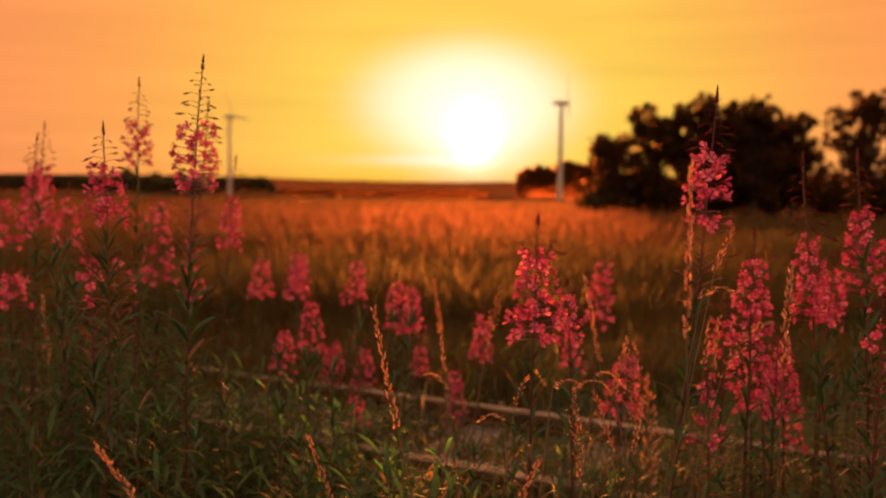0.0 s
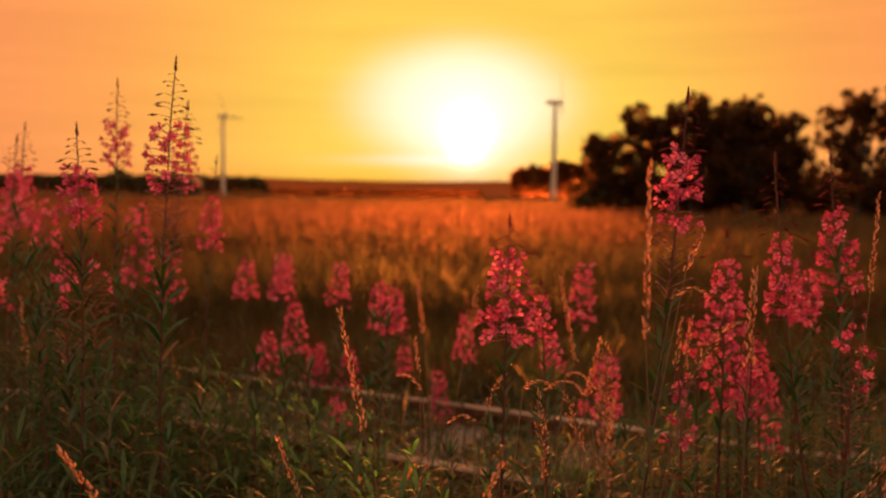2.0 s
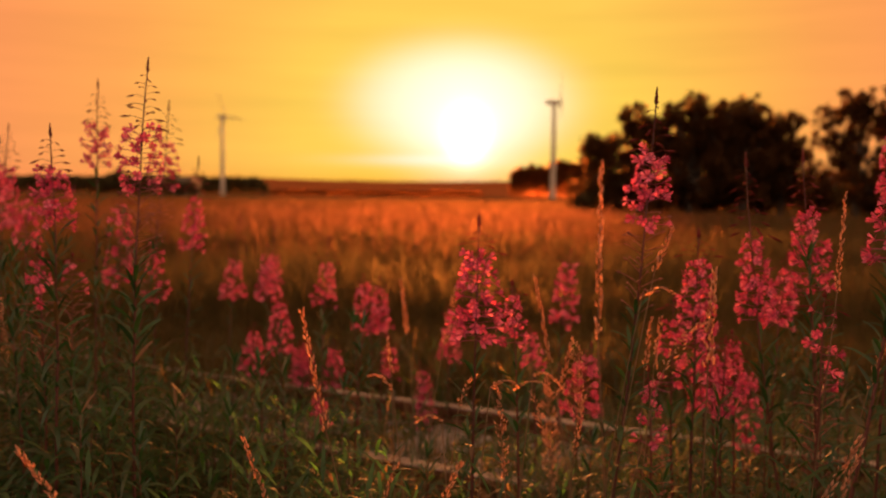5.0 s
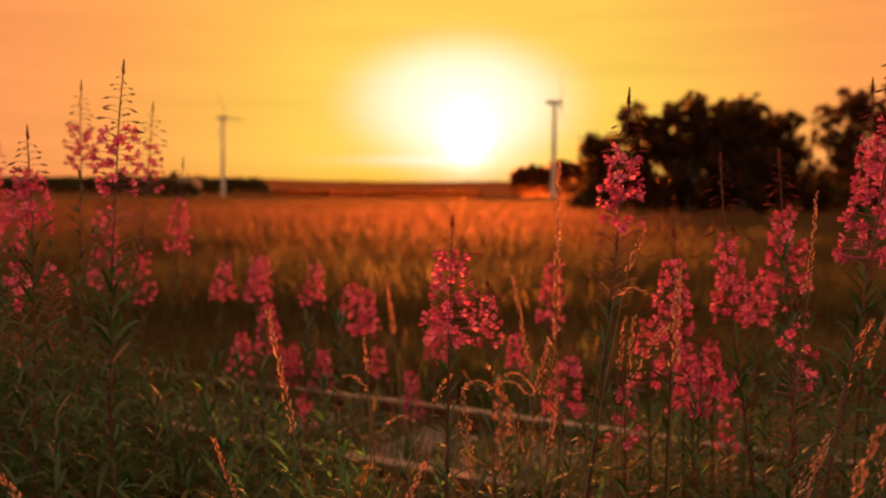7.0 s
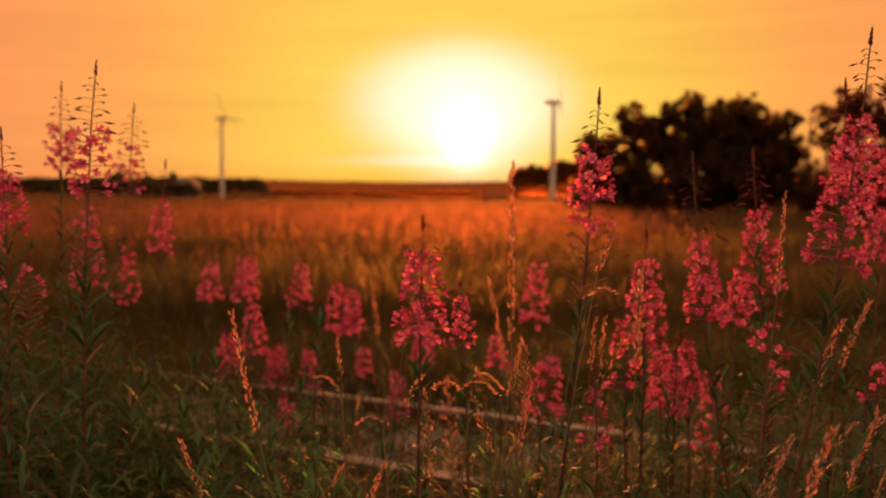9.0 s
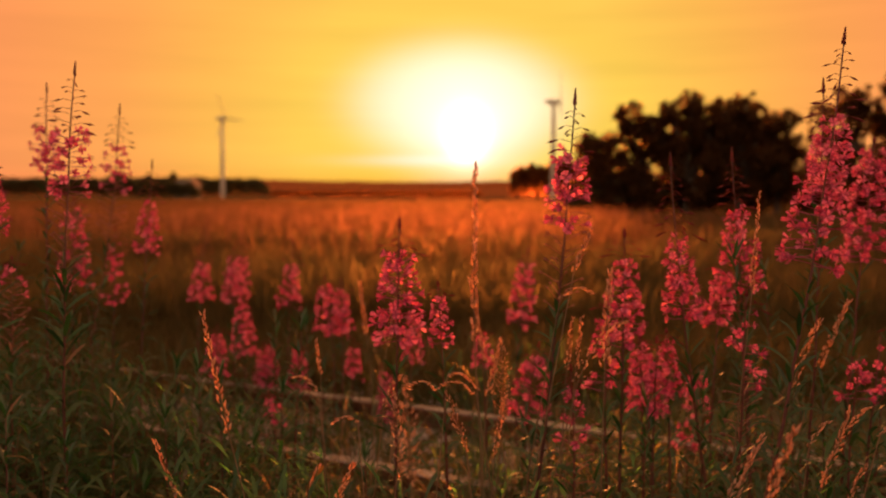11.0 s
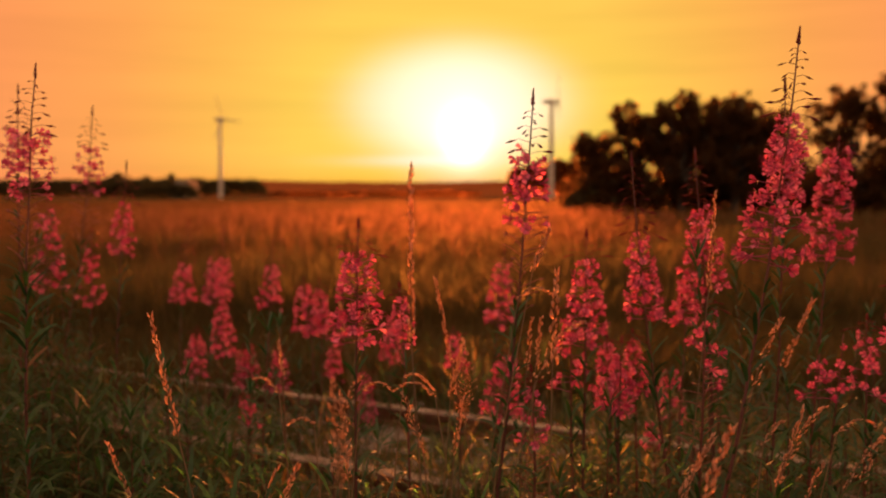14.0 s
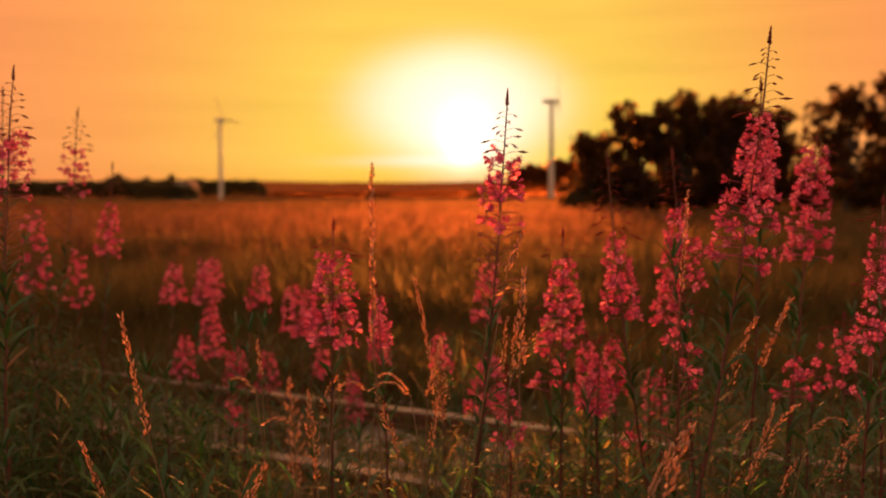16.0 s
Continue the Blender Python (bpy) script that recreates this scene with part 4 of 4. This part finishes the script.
def seed_grass(foot, tip, low, wide, style):
    """A ripe grass stalk. foot: x, y of the root; tip and low: x, z of the seed head's ends; wide: its width."""
    GRASS_SEED[0] += 1
    r = random.Random(GRASS_SEED[0])
    x0, y0 = foot
    labels = {"spike": "ripe golden grass stalk with a narrow seed spike", "panicle": "ripe grass stalk with a loose feathery seed head", "droop": "ripe grass stalk with a nodding golden seed head"}
    root = thing("seed_grass", (x0, y0, 0), labels[style], "grass", "ripe grass stalks")
    a, b = Vector((low[0] - x0, 0, low[1])), Vector((tip[0] - x0, 0, tip[1]))
    lift = 0.6 if style == "droop" else 0.1
    mid = a * 0.5 + Vector((-(b.x - a.x) * 0.25, 0, 0.02))
    bow = (a + b) * 0.5 + Vector((0, 0, lift * abs(b.x - a.x)))

    def head_at(f):
        return a * (1 - f) ** 2 + bow * 2 * f * (1 - f) + b * f * f

    g = Geo()
    path = [Vector((0, 0, 0)), mid * 0.5, mid, (mid + a) * 0.5 + Vector((0, 0, 0.004)), a] + [head_at(f) for f in (0.25, 0.5, 0.75, 1.0)]
    g.tube(path, [0.0017, 0.0016, 0.0015, 0.0013, 0.0011, 0.0009, 0.0007, 0.0006, 0.0004], 5)
    part("culm", g.mesh("culm", [CULM]), root)
    g = Geo()
    length = (b - a).length
    axis = (b - a).normalized()
    count = int(length / (0.0022 if style == "panicle" else 0.0026))
    for i in range(count):
        f = (i + 0.5) / count
        p = head_at(f)
        t = r.uniform(0, 6.28)
        o = Vector((math.cos(t), math.sin(t), 0.0))
        if style == "spike":
            gap = math.sin(f * length * 260) * 0.25 + 0.75
            out = wide * 0.30 * (1 - 0.65 * f) * gap
            big = max(0.0085, wide * 0.5)
        elif style == "panicle":
            out = wide * 0.5 * math.sin(math.pi * min(1, f * 0.9 + 0.1)) * r.uniform(0.3, 1.1)
            big = 0.006
        else:
            out = wide * 0.42 * (1 - 0.6 * f) * r.uniform(0.4, 1.0)
            o.z = -0.5
            big = 0.009
        q = p + o * out
        if style == "panicle":
            g.tube([p - axis * out * 0.7, q], [0.0003, 0.0003], 3, 0, False)
        s = big * r.uniform(0.75, 1.2)
        g.spindle(q - axis * s * 0.4, q + axis * s * 0.7 + o * s * 0.35, s * 0.22, 4, 0, 0.4)
    part("seed_head", g.mesh("seed_head", [STRAW]), root)
    n = 3
    x, y, z = np.zeros(n), np.zeros(n), np.zeros(n)
    v, t = blade_field(x, y, z, np.array([0.30, 0.38, 0.24]), np.array([0.006, 0.007, 0.006]), np.array([0.5, 0.35, 0.7]), np.array([r.uniform(0, 6.28) for _ in range(n)]))
    for k in range(n):
        part("leaf_blade", tri_mesh("leaf_blade", v[k * 7:k * 7 + 7], t[:5], BLADE), root)


seed_grass((0.36, 1.11), (0.315, 1.001), (0.315, 0.773), 0.011, 'spike')
seed_grass((0.03, 1.37), (-0.109, 0.774), (-0.069, 0.577), 0.018, 'spike')
seed_grass((0.81, 1.64), (0.880, 0.970), (0.870, 0.776), 0.014, 'spike')
seed_grass((-0.23, 1.22), (-0.494, 0.593), (-0.427, 0.500), 0.019, 'spike')
seed_grass((-0.12, 1.50), (-0.232, 0.531), (-0.189, 0.410), 0.017, 'spike')
seed_grass((-0.02, 1.70), (0.031, 0.422), (0.000, 0.341), 0.017, 'spike')
seed_grass((0.52, 1.33), (0.534, 0.847), (0.529, 0.696), 0.022, 'spike')
seed_grass((0.46, 1.68), (0.638, 0.717), (0.547, 0.603), 0.040, 'droop')
seed_grass((0.36, 1.82), (0.404, 0.650), (0.411, 0.480), 0.052, 'panicle')
seed_grass((0.60, 1.08), (0.727, 0.666), (0.692, 0.574), 0.023, 'spike')
seed_grass((0.66, 1.40), (0.808, 0.566), (0.751, 0.461), 0.022, 'spike')
seed_grass((1.07, 2.00), (1.230, 0.719), (1.161, 0.559), 0.023, 'spike')
seed_grass((0.91, 1.60), (1.082, 0.565), (0.997, 0.419), 0.019, 'droop')
seed_grass((0.02, 3.30), (-0.029, 0.635), (-0.003, 0.429), 0.026, 'spike')
seed_grass((0.07, 2.40), (0.162, 0.707), (0.127, 0.541), 0.034, 'panicle')
seed_grass((0.24, 0.96), (0.230, 0.755), (0.238, 0.630), 0.025, 'panicle')
seed_grass((0.51, 1.75), (0.544, 0.715), (0.533, 0.609), 0.011, 'droop')
seed_grass((0.51, 1.75), (0.564, 0.717), (0.552, 0.609), 0.011, 'droop')
seed_grass((0.36, 1.90), (0.410, 0.644), (0.380, 0.517), 0.022, 'spike')
seed_grass((1.13, 1.70), (1.271, 0.511), (1.206, 0.384), 0.022, 'droop')
seed_grass((0.35, 1.60), (0.284, 0.595), (0.323, 0.478), 0.027, 'panicle')
seed_grass((0.07, 1.25), (0.144, 0.567), (0.118, 0.507), 0.013, 'spike')
seed_grass((0.47, 2.10), (0.346, 0.761), (0.385, 0.554), 0.019, 'spike')
seed_grass((0.66, 1.30), (0.759, 0.576), (0.726, 0.487), 0.014, 'spike')
seed_grass((-1.18, 2.60), (-1.201, 0.645), (-1.187, 0.439), 0.027, 'droop')
seed_grass((0.39, 1.70), (0.263, 0.572), (0.345, 0.563), 0.009, 'droop')
seed_grass((0.18, 1.60), (0.261, 0.598), (0.208, 0.599), 0.010, 'droop')
seed_grass((0.26, 1.60), (0.340, 0.598), (0.287, 0.625), 0.008, 'droop')
seed_grass((0.04, 1.80), (-0.037, 0.577), (0.016, 0.550), 0.009, 'droop')
seed_grass((0.13, 1.60), (0.071, 0.531), (0.118, 0.537), 0.009, 'droop')
seed_grass((0.02, 1.90), (-0.002, 0.642), (0.008, 0.566), 0.010, 'spike')
seed_grass((0.90, 1.50), (0.961, 0.563), (0.927, 0.517), 0.012, 'droop')
seed_grass((1.04, 1.60), (1.178, 0.525), (1.104, 0.509), 0.012, 'droop')
seed_grass((1.02, 1.60), (1.084, 0.455), (1.053, 0.389), 0.012, 'droop')
seed_grass((0.12, 1.80), (0.192, 0.584), (0.155, 0.517), 0.016, 'droop')
seed_grass((0.36, 1.70), (0.401, 0.563), (0.383, 0.448), 0.018, 'droop')
seed_grass((0.24, 1.30), (0.201, 0.665), (0.212, 0.524), 0.019, 'panicle')
seed_grass((0.93, 1.80), (1.077, 0.705), (1.019, 0.560), 0.021, 'droop')
seed_grass((1.04, 1.60), (1.200, 0.505), (1.126, 0.407), 0.016, 'droop')
seed_grass((0.86, 1.50), (0.999, 0.588), (0.953, 0.446), 0.014, 'spike')
seed_grass((0.42, 1.72), (0.574, 0.895), (0.541, 0.810), 0.020, 'spike')
seed_grass((0.42, 1.70), (0.575, 0.766), (0.511, 0.758), 0.016, 'droop')

# ---- undergrowth ----


def beside_rail(x, y):
    """How tall the grass stands, as a share: short on the near side of each rail, where the old track lies open."""
    a = math.atan2(0.535, 1.0)
    off = (3.185 - y) * math.cos(a) - (x - 0.92) * math.sin(a)
    far_side = (off > -0.06) & (off < 0.26) & (x > -0.45) & (x < 0.9)
    near_side = (off > 0.69) & (off < 0.92) & (x > -0.28) & (x < 0.30)
    return np.where(far_side | near_side, 0.3, 1.0)


def undergrowth(name, count, near, far, height, width, label):
    d = np.sqrt(rng.uniform(near ** 2, far ** 2, count))
    a = rng.uniform(-0.66, 0.66, count)
    x, y = d * np.tan(a) + 0.2, d
    tuft = np.array([noise.noise(Vector((px * 3.1, py * 3.1, 6.0))) for px, py in zip(x, y)])
    keep = (tuft > rng.uniform(-0.7, 0.25, count)) & (((x - 0.2) / y > -0.16) | (rng.uniform(0, 1, count) < 0.55)) & (((x - 0.2) / y < 0.34) | (rng.uniform(0, 1, count) < 0.45))
    x, y, tuft = x[keep], y[keep], tuft[keep]
    n = len(x)
    h = height * (1 + 0.6 * tuft) * rng.uniform(0.4, 1.25, n) * beside_rail(x, y)
    v, t = blade_field(x, y, np.full(n, -0.01), h, width * rng.uniform(0.6, 1.4, n), rng.uniform(0.2, 1.0, n), rng.uniform(0, 6.28, n))
    tagged(new(name, tri_mesh(name, v, t, BLADE)), label, "grass", kind="stuff")


undergrowth("low_grass", 13000, 0.9, 2.7, 0.25, 0.0036, "low tangled green and straw-coloured grass among the fireweed")
undergrowth("low_grass", 14000, 2.7, 4.8, 0.24, 0.0045, "low tangled grass along the old track")


def leafy_mass(count):
    """Crowded narrow leaves of young shoots between the flowering plants, lower where the old track opens the view."""
    fx = np.where(rng.uniform(0, 1, count) < 0.5, rng.uniform(-0.64, -0.1, count), rng.uniform(-0.3, 0.68, count))
    y = rng.uniform(1.3, np.where(fx < -0.3, 4.1, 3.3), count)
    x = fx * y + 0.2
    fall = np.interp(fx, [-0.6, -0.45, -0.36, -0.22, -0.14, -0.08, 0.16, 0.3, 0.66], [0.13, 0.14, 0.16, 0.215, 0.25, 0.285, 0.30, 0.275, 0.25])
    top = 0.95 - fall * y + rng.uniform(-0.34, 0.0, count)
    # lower in front of the tall flowering plants
    top -= np.where((fx < -0.18) & (y < 2.0), 0.16, 0.0)
    top *= beside_rail(x, y)
    keep = top > 0.12
    x, y, top = x[keep], y[keep], top[keep]
    n = len(x)
    each = 26
    own = np.repeat(np.arange(n), each)
    k = np.tile(np.arange(each), n)
    f = (k + rng.uniform(0, 0.9, n * each)) / each
    lean = rng.uniform(-0.14, 0.14, (n, 2))
    bx = x[own] + lean[own, 0] * f * f * top[own]
    by = y[own] + lean[own, 1] * f * f * top[own]
    bz = top[own] * (0.12 + 0.86 * f)
    a = k * 2.39996 + rng.uniform(-0.4, 0.4, n * each) + rng.uniform(0, 6.28, n)[own]
    up = np.radians(5 + 45 * f + rng.uniform(-16, 16, n * each))
    size = rng.uniform(0.08, 0.145, n * each) * (1.15 - 0.4 * f) * np.where(fx[keep] < -0.12, 1.02, 0.92)[own]
    droop = rng.uniform(0.4, 1.6, n * each)
    s = np.array([0.0, 0.0, 0.33, 0.33, 0.7, 0.7, 1.0])
    w = np.array([-0.15, 0.15, -1.0, 1.0, -0.8, 0.75, 0.0]) * 0.046
    r = size[:, None] * s * np.cos(up)[:, None]
    lift = size[:, None] * (s * np.sin(up)[:, None] - droop[:, None] * 0.45 * s ** 2)
    q = size[:, None] * w
    vx = bx[:, None] + r * np.cos(a)[:, None] - q * np.sin(a)[:, None]
    vy = by[:, None] + r * np.sin(a)[:, None] + q * np.cos(a)[:, None]
    vz = bz[:, None] + lift
    verts = np.stack([vx, vy, vz], -1).reshape(-1, 3)
    t = np.array([[0, 1, 3], [0, 3, 2], [2, 3, 5], [2, 5, 4], [4, 5, 6]])
    tris = (t[None] + (np.arange(n * each) * 7)[:, None, None]).reshape(-1, 3)
    tagged(new("undergrowth_leaves", tri_mesh("undergrowth_leaves", verts, tris, MASS_LEAF)), "dense narrow green leaves of young fireweed undergrowth", "undergrowth", kind="stuff")
    v, t = blade_field(x, y, np.zeros(n), top, np.full(n, 0.0045), np.full(n, 0.06), np.arctan2(lean[:, 1], lean[:, 0]))
    tagged(new("undergrowth_stems", tri_mesh("undergrowth_stems", v, t, YOUNG_STEM)), "thin reddish stems of the young undergrowth", "undergrowth", kind="stuff")


leafy_mass(480)


def open_grass(count, near, far):
    """Low grass on the ground behind and beside the view."""
    d = np.sqrt(rng.uniform(near ** 2, far ** 2, count))
    a = rng.uniform(0.68, 2 * math.pi - 0.68, count)
    x, y = 0.2 + d * np.sin(a), d * np.cos(a)
    v, t = blade_field(x, y, np.full(count, -0.01), rng.uniform(0.10, 0.34, count), rng.uniform(0.006, 0.014, count), rng.uniform(0.2, 1.0, count), rng.uniform(0, 6.28, count))
    tagged(new("low_grass", tri_mesh("low_grass", v, t, BLADE)), "low mixed grass around the fireweed patch", "grass", kind="stuff")


open_grass(26000, 0.7, 9.0)
